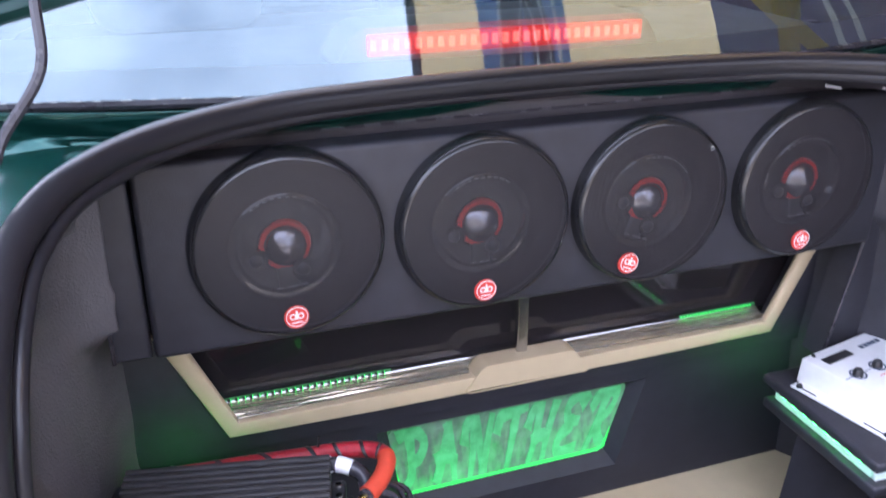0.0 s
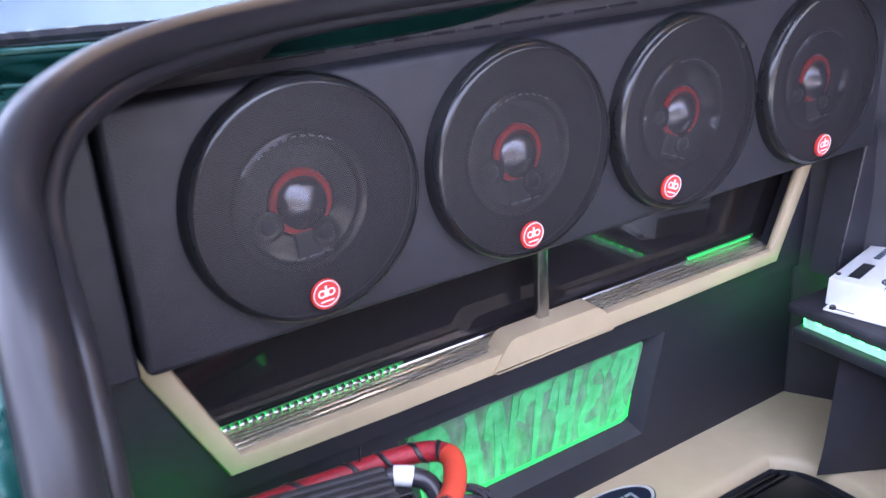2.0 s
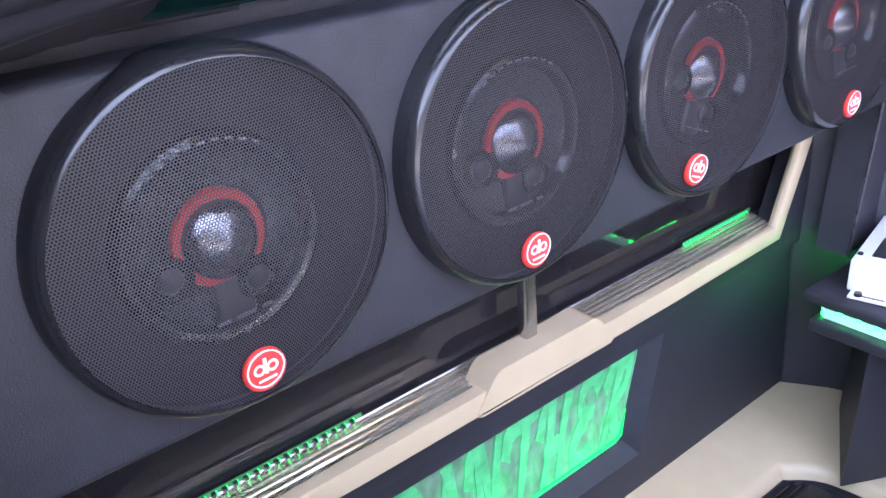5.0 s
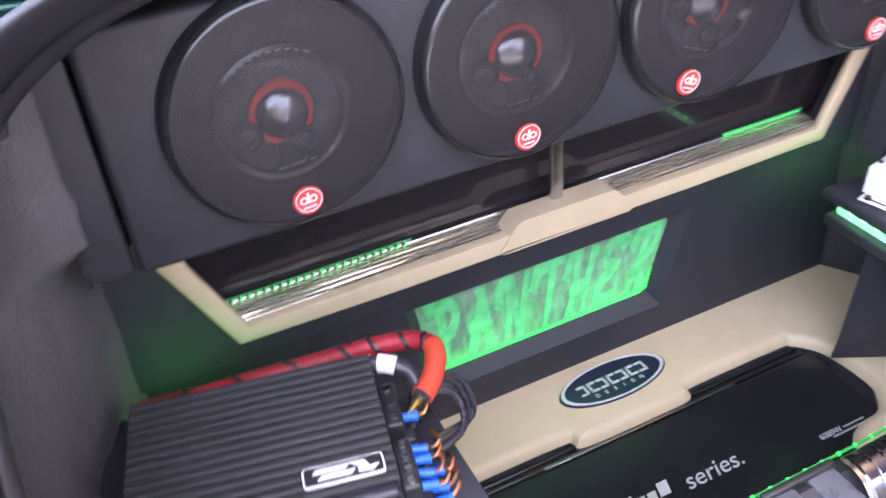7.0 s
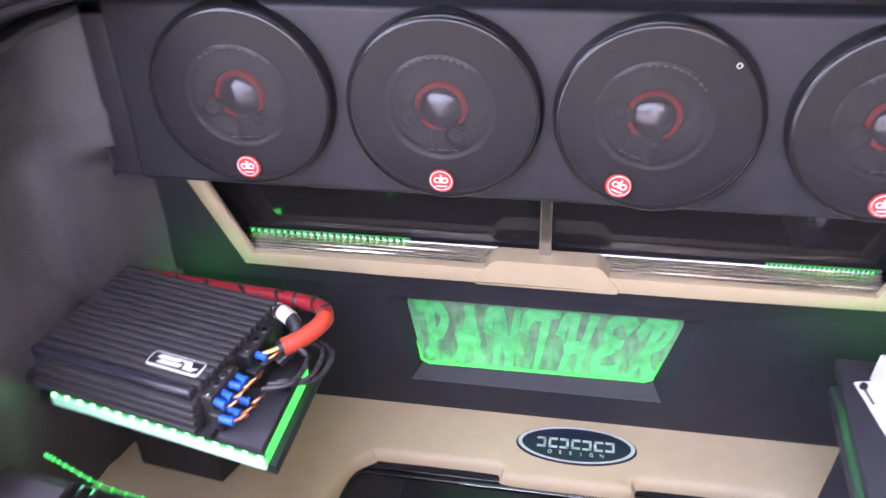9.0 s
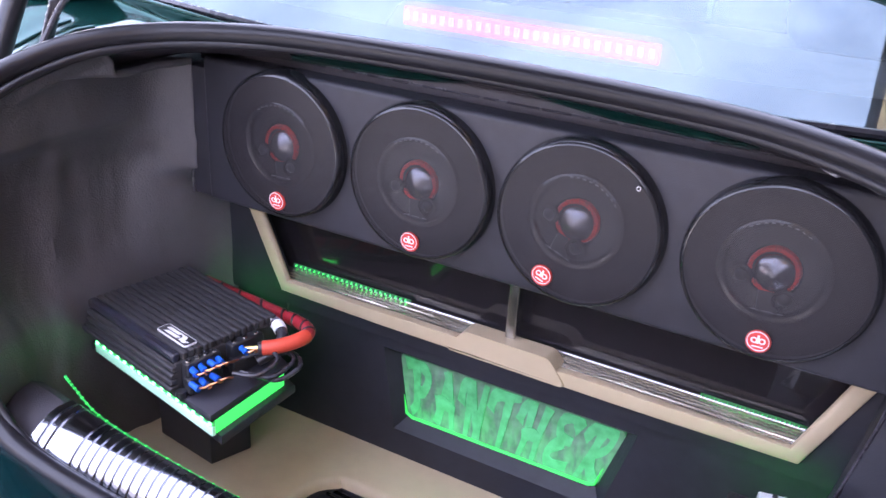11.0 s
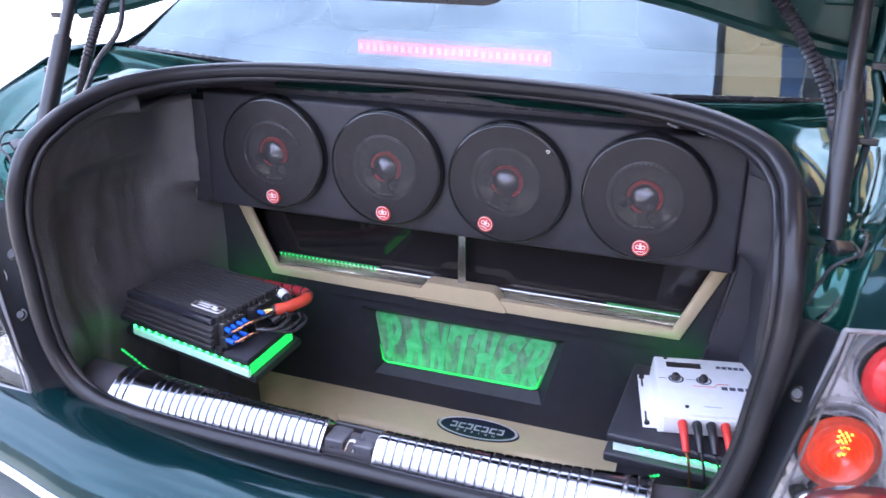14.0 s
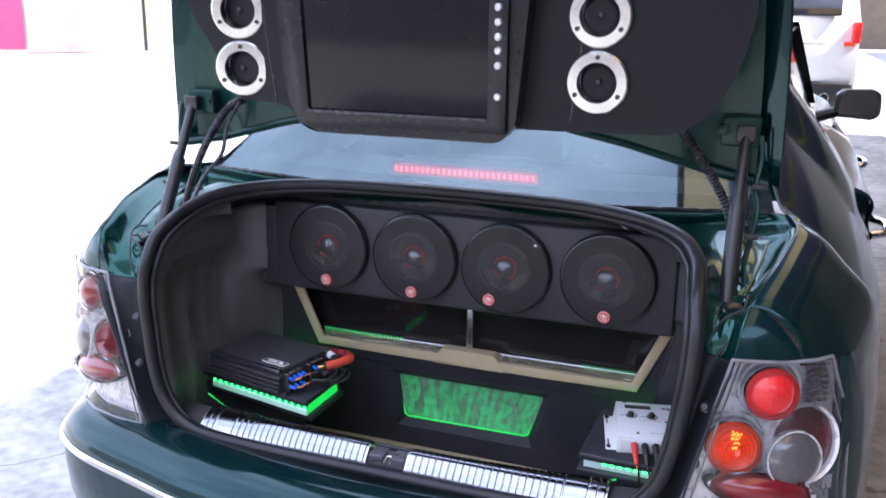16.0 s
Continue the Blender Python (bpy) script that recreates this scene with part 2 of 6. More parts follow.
gs = gb.inputs["Base Color"].links[0].from_socket
gt.links.new(gc.outputs["Object"], gn.inputs["Vector"])
gt.links.new(gc.outputs["Object"], ga.inputs[0])
gt.links.new(gn.outputs["Color"], ga.inputs[1])
gt.links.new(ga.outputs[0], gv.inputs["Vector"])
gt.links.new(gv.outputs["Distance"], gr.inputs[0])
gt.links.new(gs, gm.inputs["A"])
gt.links.new(gr.outputs[0], gm.inputs["B"])
gt.links.new(gm.outputs["Result"], gb.inputs["Base Color"])
SCREEN = mat("dark_screen", (0.006, 0.006, 0.010), 0.14, var=0.1, scale=30, spec=0.25)
SEATFAB = mat("grey_seat_fabric", (0.16, 0.17, 0.18), 0.8, var=0.15, scale=60, bump=0.2)
PALE = mat("pale_lamp_housing", (0.62, 0.64, 0.66), 0.5, var=0.08, scale=40)
SHELF = mat("grey_parcel_shelf", (0.30, 0.33, 0.36), 0.85, var=0.12, scale=80, bump=0.3)
TYRE = mat("tyre_rubber", (0.02, 0.02, 0.02), 0.7, var=0.2, scale=50, bump=0.3)
CARWHITE = mat("white_car_paint", (0.78, 0.79, 0.8), 0.2, var=0.04, scale=20, coat=1.0)
CANVAS = mat("brown_canvas", (0.42, 0.30, 0.17), 0.8, var=0.2, scale=8, bump=0.2)


def lets_light_through(m, color, share=0.6):
    """Thin cloth: part of the light comes through from the other side."""
    nt = m.node_tree
    tl = nt.nodes.new("ShaderNodeBsdfTranslucent")
    tl.inputs["Color"].default_value = (*color, 1)
    mx = nt.nodes.new("ShaderNodeMixShader")
    mx.inputs[0].default_value = share
    nt.links.new(nt.nodes["Principled BSDF"].outputs[0], mx.inputs[1])
    nt.links.new(tl.outputs[0], mx.inputs[2])
    nt.links.new(mx.outputs[0], nt.nodes["Material Output"].inputs["Surface"])
    return m


lets_light_through(CANVAS, (0.50, 0.36, 0.20), 0.5)

# ---------------------------------------------------------------- mesh helpers


def thing(name, at, label, category, group="", kind=""):
    ob = new(name)
    ob.matrix_basis = Matrix.Translation(at)
    ob.empty_display_size = 0.05
    return tagged(ob, label, category, group, kind)


def part(name, bm, material, parent=None, label="", smooth=True):
    me = bpy.data.meshes.new(name)
    bmesh.ops.recalc_face_normals(bm, faces=bm.faces[:])
    bm.to_mesh(me)
    bm.free()
    me.materials.append(material)
    if smooth:
        me.shade_smooth()
        me.set_sharp_from_angle(angle=radians(38))
    ob = new(name, me)
    if parent is not None:
        ob.parent = parent
        if parent.type == "EMPTY":
            ob.matrix_parent_inverse = parent.matrix_basis.inverted()
    if label:
        ob["label"] = label
    return ob


def box(lo, hi, bevel=0.0, m=None):
    bm = bmesh.new()
    bmesh.ops.create_cube(bm, size=1.0)
    c = [(a + b) / 2 for a, b in zip(lo, hi)]
    s = [abs(b - a) for a, b in zip(lo, hi)]
    bmesh.ops.scale(bm, vec=s, verts=bm.verts)
    bmesh.ops.translate(bm, vec=c, verts=bm.verts)
    if bevel:
        bmesh.ops.bevel(bm, geom=bm.edges[:], offset=bevel, segments=3, affect="EDGES", profile=0.5)
    if m is not None:
        bm.transform(m)
    return bm


def prism(poly, depth, m=None, bevel=0.0, seg=2):
    """Polygon in the XZ plane, pushed from y=0 to y=depth."""
    bm = bmesh.new()
    a = [bm.verts.new((x, 0, z)) for x, z in poly]
    b = [bm.verts.new((x, depth, z)) for x, z in poly]
    f1 = bm.faces.new(a)
    f2 = bm.faces.new(b[::-1])
    n = len(poly)
    for i in range(n):
        bm.faces.new((a[i], b[i], b[(i + 1) % n], a[(i + 1) % n]))
    if bevel:
        es = [e for e in bm.edges if e in f1.edges or e in f2.edges]
        bmesh.ops.bevel(bm, geom=list(set(es)), offset=bevel, segments=seg, affect="EDGES", profile=0.5)
    if m is not None:
        bm.transform(m)
    return bm


def ring_prism(outer, inner, depth, m=None, bevel=0.0):
    """Frame between two outlines of equal count, XZ plane, y from 0 to depth."""
    bm = bmesh.new()
    n = len(outer)
    v = [[bm.verts.new((x, y, z)) for x, z in poly] for poly, y in ((outer, 0), (inner, 0), (inner, depth), (outer, depth))]
    for k in range(4):
        for i in range(n):
            j = (i + 1) % n
            bm.faces.new((v[k][i], v[k][j], v[(k + 1) % 4][j], v[(k + 1) % 4][i]))
    if bevel:
        es = []
        for k in range(4):
            for i in range(n):
                e = bm.edges.get((v[k][i], v[k][(i + 1) % n]))
                if e:
                    es.append(e)
        bmesh.ops.bevel(bm, geom=es, offset=bevel, segments=2, affect="EDGES", profile=0.5)
    if m is not None:
        bm.transform(m)
    return bm


def smooth_line(pts, n=8, closed=False):
    """Points on a Catmull-Rom curve through pts."""
    p = [Vector(q) for q in pts]
    out = []
    k = len(p)
    for i in range(k if closed else k - 1):
        p0 = p[(i - 1) % k] if closed or i else p[0]
        p1, p2 = p[i], p[(i + 1) % k]
        p3 = p[(i + 2) % k] if closed or i + 2 < k else p[-1]
        for s in range(n):
            t = s / n
            out.append(0.5 * ((2 * p1) + (p2 - p0) * t + (2 * p0 - 5 * p1 + 4 * p2 - p3) * t * t + (3 * p1 - p0 - 3 * p2 + p3) * t ** 3))
    if not closed:
        out.append(p[-1])
    return out


def tube(pts, radius, sides=10, closed=False, squash=1.0, up=(0, 0, 1)):
    """Swept round section along pts; radius may be a function of the share of the way."""
    bm = bmesh.new()
    n = len(pts)
    rings = []
    side = None
    for i, p in enumerate(pts):
        a = pts[(i - 1) % n] if closed or i else pts[0]
        b = pts[(i + 1) % n] if closed or i + 1 < n else pts[-1]
        d = (Vector(b) - Vector(a)).normalized()
        if side is None:
            side = d.cross(Vector(up))
            if side.length < 1e-3:
                side = d.cross(Vector((1, 0, 0)))
        side = (side - d * side.dot(d)).normalized()
        top = side.cross(d)
        r = radius(i / max(1, n - 1)) if callable(radius) else radius
        rings.append([bm.verts.new(Vector(p) + (side * math.cos(w) + top * math.sin(w) * squash) * r) for w in (2 * math.pi * j / sides for j in range(sides))])
    m = n if closed else n - 1
    for i in range(m):
        r0, r1 = rings[i], rings[(i + 1) % n]
        for j in range(sides):
            bm.faces.new((r0[j], r0[(j + 1) % sides], r1[(j + 1) % sides], r1[j]))
    if not closed:
        bm.faces.new(rings[0][::-1])
        bm.faces.new(rings[-1])
    return bm


def lathe(profile, sides=48, m=None):
    """Profile of (radius, y) turned round the Y axis."""
    bm = bmesh.new()
    rings = []
    for r, y in profile:
        if r < 1e-5:
            rings.append([bm.verts.new((0, y, 0))])
        else:
            rings.append([bm.verts.new((r * math.cos(w), y, r * math.sin(w))) for w in (2 * math.pi * j / sides for j in range(sides))])
    for a, b in zip(rings, rings[1:]):
        for j in range(sides):
            q = [a[j % len(a)], a[(j + 1) % len(a)], b[(j + 1) % len(b)], b[j % len(b)]]
            q = [v for i, v in enumerate(q) if v not in q[:i]]
            if len(q) > 2:
                bm.faces.new(q)
    if m is not None:
        bm.transform(m)
    return bm


def sheet(rows, closed=False):
    """Quad surface through rows of points of equal count."""
    bm = bmesh.new()
    v = [[bm.verts.new(p) for p in r] for r in rows]
    for a, b in zip(v, v[1:]):
        n = len(a)
        for i in range(n if closed else n - 1):
            bm.faces.new((a[i], a[(i + 1) % n], b[(i + 1) % n], b[i]))
    return bm


def thick(ob, t, offset=-1.0):
    s = ob.modifiers.new("thickness", "SOLIDIFY")
    s.thickness, s.offset = t, offset
    return ob


def join(*bms):
    out = bms[0]
    for b in bms[1:]:
        me = bpy.data.meshes.new("tmp")
        b.to_mesh(me)
        b.free()
        out.from_mesh(me)
        bpy.data.meshes.remove(me)
    return out


def lerp_curve(keys, x):
    """Straight interpolation in a list of (x, value)."""
    for (x0, v0), (x1, v1) in zip(keys, keys[1:]):
        if x <= x1:
            return v0 + (v1 - v0) * max(0.0, (x - x0) / (x1 - x0))
    return keys[-1][1]


def ease_curve(keys, x):
    """Smooth interpolation in a list of (x, value)."""
    n = len(keys)
    if x <= keys[0][0]:
        return keys[0][1]
    if x >= keys[-1][0]:
        return keys[-1][1]

    def slope(i):
        i0, i1 = max(0, i - 1), min(n - 1, i + 1)
        return (keys[i1][1] - keys[i0][1]) / (keys[i1][0] - keys[i0][0])

    for i in range(n - 1):
        (x0, v0), (x1, v1) = keys[i], keys[i + 1]
        if x <= x1:
            w = x1 - x0
            t = (x - x0) / w
            return (2 * t ** 3 - 3 * t ** 2 + 1) * v0 + (t ** 3 - 2 * t ** 2 + t) * w * slope(i) + (3 * t ** 2 - 2 * t ** 3) * v1 + (t ** 3 - t ** 2) * w * slope(i + 1)


def lettering(text, size, m, depth=0.0004):
    """Mesh of built-in font letters, flat in XZ, reading along +X."""
    cu = bpy.data.curves.new("letters", "FONT")
    cu.body, cu.size, cu.extrude, cu.align_x, cu.align_y = text, size, depth, "CENTER", "CENTER"
    tmp = bpy.data.objects.new("letters", cu)
    me = tmp.to_mesh()
    bm = bmesh.new()
    bm.from_mesh(me)
    tmp.to_mesh_clear()
    bpy.data.objects.remove(tmp)
    bm.transform(m @ pose(0, 0, 0, 90, 0, 0))
    return bm


def rounded(poly, r, n=4):
    """Polygon with rounded corners."""
    out = []
    k = len(poly)
    for i in range(k):
        p, a, b = Vector(poly[i]), Vector(poly[i - 1]), Vector(poly[(i + 1) % k])
        rr = min(r, (a - p).length * 0.45, (b - p).length * 0.45)
        p0, p1 = p + (a - p).normalized() * rr, p + (b - p).normalized() * rr
        for s in range(n + 1):
            t = s / n
            q = p0 * (1 - t) ** 2 + p * 2 * t * (1 - t) + p1 * t * t
            out.append((q.x, q.y))
    return out

# ---------------------------------------------------------------- ground and surroundings


def ground_sheet():
    bm = bmesh.new()
    bmesh.ops.create_grid(bm, x_segments=60, y_segments=60, size=60)
    for v in bm.verts:
        r = max(abs(v.co.x), abs(v.co.y))
        v.co.xy *= 1 + 30 * max(0, (r - 50) / 10)
        v.co.z = (0.01 * noise.noise(v.co * 0.4) if r < 50 else 0) + lerp_curve([(-99, 0), (0, 0), (3, 0.125), (16, 0.85), (99, 1.0)], v.co.y)
    return bm


tagged(part("ground", ground_sheet(), ASPHALT), "worn grey asphalt of a sunlit parking lot", "ground", kind="structure")

# printed awning overhead, on the car's right side, with the wall it hangs from
AW_X, AW_Z = 0.48, 3.30
awning = thing("awning", (5.0, 0.5, 0), "brown printed canvas awning hung from a wall over the car", "awning")
part("sheet", sheet([[Vector((AW_X + (5.39 - AW_X) * i / 20, -3.2 + 11.7 * k / 30, AW_Z + 0.012 + 0.012 * noise.noise(Vector((i * 0.5, k * 0.6, 2.0))))) for i in range(21)] for k in range(31)]), CANVAS, awning, "brown canvas")
part("front_bar", tube([Vector((AW_X, -3.2, AW_Z + 0.01)), Vector((AW_X, 8.5, AW_Z + 0.01))], 0.02, 8), PLASTIC, awning, "dark tube along the edge")
BANNER_BLUE = mat("blue_print", (0.03, 0.09, 0.35), 0.6, var=0.15, scale=10)
BANNER_NAVY = mat("navy_print", (0.03, 0.025, 0.09), 0.6, var=0.15, scale=10)
BANNER_DARK = mat("dark_figure", (0.02, 0.02, 0.03), 0.6, var=0.15, scale=10)
YELLOW = mat("yellow_print", (0.80, 0.55, 0.02), 0.6, var=0.1, scale=10)
lets_light_through(BANNER_BLUE, (0.10, 0.25, 0.80))
lets_light_through(BANNER_NAVY, (0.10, 0.09, 0.24))
lets_light_through(YELLOW, (1.0, 0.75, 0.05))


def flat_print(poly, dz):
    """Thin printed shape on the awning's underside, given in plan."""
    bm = bmesh.new()
    bm.faces.new([bm.verts.new((x, y, AW_Z - 2 * dz)) for x, y in poly])
    return bm


part("blue_field", flat_print([(0.76, -3.1), (1.16, -3.1), (1.16, 8.4), (0.76, 8.4)], 0.004), BANNER_BLUE, awning, "blue printed field")
part("navy_field", flat_print([(1.95, -3.1), (5.3, -3.1), (5.3, 8.4), (1.95, 8.4)], 0.004), BANNER_NAVY, awning, "dark blue printed field")
part("figure", flat_print([(0.82, 0.0), (0.92, 0.0), (0.96, 0.5), (1.0, 0.0), (1.10, 0.0), (1.02, 0.9), (0.88, 0.9)], 0.008), BANNER_DARK, awning, "dark printed shape")
for a in (((0.82, -0.1), (0.86, 0.5), (0.92, 0.9), (1.0, 0.9), (1.04, 0.5), (1.09, -0.1)), ((0.90, -0.1), (0.94, 0.4), (0.97, 0.55), (1.0, 0.4), (1.01, -0.1)), ((1.12, -0.1), (1.11, 0.5), (1.14, 1.0))):
    part("white_line", tube([Vector((x, y, AW_Z - 0.010)) for x, y in a], 0.009, 6), WHITE, awning, "white printed outline")
part("star", flat_print([(2.18, 0.62), (2.33, 0.45), (2.28, 0.12), (2.40, 0.12), (2.46, 0.38), (2.62, 0.22), (2.66, 0.40), (2.50, 0.52), (2.58, 0.75), (2.30, 0.70)], 0.008), YELLOW, awning, "yellow printed star shape")
for x in (2.76, 2.95):
    part("white_bar", flat_print([(x, 0.1), (x + 0.06, 0.1), (x + 0.02, 0.9), (x - 0.04, 0.9)], 0.008), WHITE, awning, "white printed bar")
part("yellow_stripe", flat_print([(3.6, -2.5), (3.75, -2.5), (3.75, 6.8), (3.6, 6.8)], 0.008), YELLOW, awning, "yellow printed stripe")
# Added wall, never in view: holds back low sky light from the rear.
tagged(part("rear_sky_blocker", box((-26, -9.2, -0.2), (5.4, -9.0, 4.8)), mat("grey_blocker", (0.34, 0.31, 0.28), 0.85, var=0.2, scale=3, bump=0.3)), "added wall out of view that blocks low sky light from behind", "wall", kind="structure")
# Added wall: keeps the bright horizon out of the pillar's reflection.
tagged(part("far_sky_blocker", box((-1.0, 24.0, 0.5), (5.4, 24.3, 7.0)), mat("dark_blocker", (0.16, 0.12, 0.09), 0.85, var=0.2, scale=3, bump=0.3)), "added dark wall that keeps horizon sky out of the car's reflections", "wall", kind="structure")
# Unseen side wall, added to hold the awning and darken the fender's reflections.
tagged(part("wall_side", box((5.4, -14, -0.2), (5.6, 22, 4.6)), mat("brown_wall", (0.13, 0.11, 0.09), 0.8, var=0.2, scale=3, bump=0.3)), "added brown wall out of view that carries the awning and darkens reflections", "wall", kind="structure")

# shops far over the lot and a parked car


def lot_z(y):
    return lerp_curve([(-99, 0), (0, 0), (3, 0.125), (16, 0.85), (99, 1.0)], y)


shop = thing("shop_front", (-13.5, 12.5, lot_z(12.5)), "pale shop front with yellow doors and a purple banner", "building")
SM = Matrix.Translation((-13.5, 12.5, lot_z(12.5) - 0.1)) @ pose(0, 0, 0, 0, 0, 40)
part("wall", box((-9, 0, 0), (7, 0.4, 5.0), 0, SM), mat("cream_wall", (0.72, 0.68, 0.62), 0.85, var=0.08, scale=3, bump=0.2), shop, "cream wall")
part("banner", box((-0.2, -0.06, 0.15), (1.3, -0.02, 2.4), 0, SM), mat("purple_banner", (0.48, 0.26, 0.46), 0.7, var=0.3, scale=2), shop, "purple banner")
part("dark_banner", box((-1.6, -0.08, 0.2), (-0.25, -0.03, 2.3), 0, SM), mat("maroon_banner", (0.22, 0.03, 0.10), 0.7, var=0.3, scale=2), shop, "maroon banner")
for x in (2.1, 3.6):
    door = part("door", box((x, -0.05, 0.1), (x + 1.35, -0.01, 2.5), 0.01, SM), mat("yellow_door", (0.75, 0.62, 0.35), 0.5, var=0.1, scale=3), shop, "pale yellow door")
    part("door_frame", box((x - 0.06, -0.07, 0.1), (x, 0.0, 2.55), 0.005, SM), PLASTIC, door, "dark door frame")

suv = thing("parked_suv", (0.75, 10.0, lot_z(9.5)), "white parked suv seen from behind", "car")
VM = Matrix.Translation((0.68, 9.2, lot_z(9.2))) @ Matrix.Scale(0.88, 4)
prof_suv = [(0.0, 0.35), (-0.05, 0.55), (-0.03, 0.95), (0.02, 1.26), (0.30, 1.66), (0.6, 1.72), (2.6, 1.68), (3.3, 1.12), (4.4, 1.0), (4.5, 0.4)]


def suv_body():
    rows = []
    for k in range(9):
        u = k / 4 - 1
        rows.append([VM @ Vector((u * (0.93 - 0.16 * max(0, z - 1.2)), y + 0.12 * u * u * (1 if y < 1 else -1), z - 0.03 * u * u)) for y, z in prof_suv])
    bm = sheet(rows)
    for r in (rows[0], rows[-1]):
        bm.faces.new([bm.verts.new(p) for p in r])
    return bm


part("body", suv_body(), CARWHITE, suv, "white painted body")
part("rear_glass", box((-0.68, -0.012, 0.0), (0.68, 0.012, 0.36), 0.02, VM @ pose(0, 0.035, 1.29, -35, 0, 0)), GLOSS, suv, "dark rear glass")
part("bumper", box((-0.9, -0.06, 0.14), (0.9, 0.2, 0.47), 0.05, VM), PLASTIC, suv, "black lower bumper")
part("tailgate_line", box((-0.5, -0.056, 0.93), (0.5, -0.04, 0.945), 0.004, VM), CHROME, suv, "thin bright line on the tailgate")
for s in (-1, 1):
    tl = part("tail_light", box((s * 0.87 - 0.05, -0.05, 0.95), (s * 0.87 + 0.06, 0.15, 1.22), 0.03, VM), LAMP_LIT, suv, "red tail light")
    part("amber_lens", box((s * 0.80 - 0.06, -0.045, 0.92), (s * 0.80 + 0.07, 0.1, 0.975), 0.015, VM), LAMP_AMBER, tl, "orange lower lens")
    part("exhaust", lathe([(0.045, 0.0), (0.05, -0.06), (0.06, -0.06), (0.06, 0.0)], 20, VM @ Matrix.Translation((s * 0.58, -0.06, 0.27))), CHROME, suv, "chrome exhaust end")
    for y in (0.9, 3.6):
        part("wheel", lathe([(0, -0.02), (0.24, -0.02), (0.33, 0.0), (0.35, 0.06), (0.35, 0.2), (0, 0.2)], 32, VM @ pose(s * 0.93, y, 0.35, 0, 0, 90 * s)), TYRE, suv, "black wheel")

# ---------------------------------------------------------------- the green car
car = thing("car", (0, 1.2, 0), "dark green metallic sedan with its trunk open", "car")


def edge_z(y):
    """Height of the fender's crest."""
    return ease_curve([(-0.36, 0.965), (-0.335, 1.010), (-0.312, 1.074), (-0.24, 1.108), (-0.17, 1.128), (-0.05, 1.149), (0.10, 1.168), (0.3, 1.15), (0.6, 1.10), (1.2, 1.06), (2.2, 1.02), (3.0, 0.93), (3.6, 0.82), (3.9, 0.74)], y)


def plan_x(y):
    """Half width of the body at the height of the bumper's strip."""
    return ease_curve([(-0.56, 0.02), (-0.55, 0.2), (-0.53, 0.36), (-0.50, 0.48), (-0.45, 0.66), (-0.40, 0.76), (-0.34, 0.81), (-0.25, 0.840), (0.0, 0.900), (0.3, 0.926), (0.6, 0.931), (1.0, 0.927), (2.0, 0.905), (2.8, 0.875), (3.5, 0.84), (3.9, 0.74)], y)


def rim_x(y):
    return ease_curve([(-0.36, 0.620), (-0.338, 0.630), (-0.312, 0.642), (-0.24, 0.662), (-0.17, 0.682), (-0.09, 0.698), (0.0, 0.715), (0.10, 0.722), (0.3, 0.74), (2.2, 0.73), (3.2, 0.68), (3.9, 0.58)], y)


def rim_z(y):
    return ease_curve([(-0.36, 0.95), (-0.338, 0.99), (-0.312, 1.065), (-0.24, 1.098), (-0.17, 1.119), (-0.09, 1.134), (0.0, 1.150), (0.10, 1.162), (0.3, 1.145), (1.2, 1.055), (2.2, 1.015), (3.0, 0.925), (3.6, 0.815), (3.9, 0.735)], y)


def lean(bm):
    """The car stands a little nose up and turned: forward parts shift with it."""
    for v in bm.verts:
        k = 0.5 * (v.co.y - 0.05 + math.sqrt((v.co.y - 0.05) ** 2 + 0.02))
        v.co.x += 0.036 * k
        v.co.z += 0.047 * k
    return bm


def roof_edge(y):
    """Upper end of the body's side: fender crest, then the window's edge, then the roof."""
    k = min(1.0, max(0.0, (y - 0.11) / 0.46))
    back = 0.5 * (y - 0.05 + math.sqrt((y - 0.05) ** 2 + 0.02))
    gx, gz = 0.683 - 0.13 * k - 0.036 * back, 1.166 + 0.255 * k + 0.01 * math.sin(math.pi * k) - 0.047 * back
    w = min(1.0, max(0.0, (y - 0.50) / 0.12))
    return gx + (0.600 - gx) * w, gz + (1.418 - gz) * w


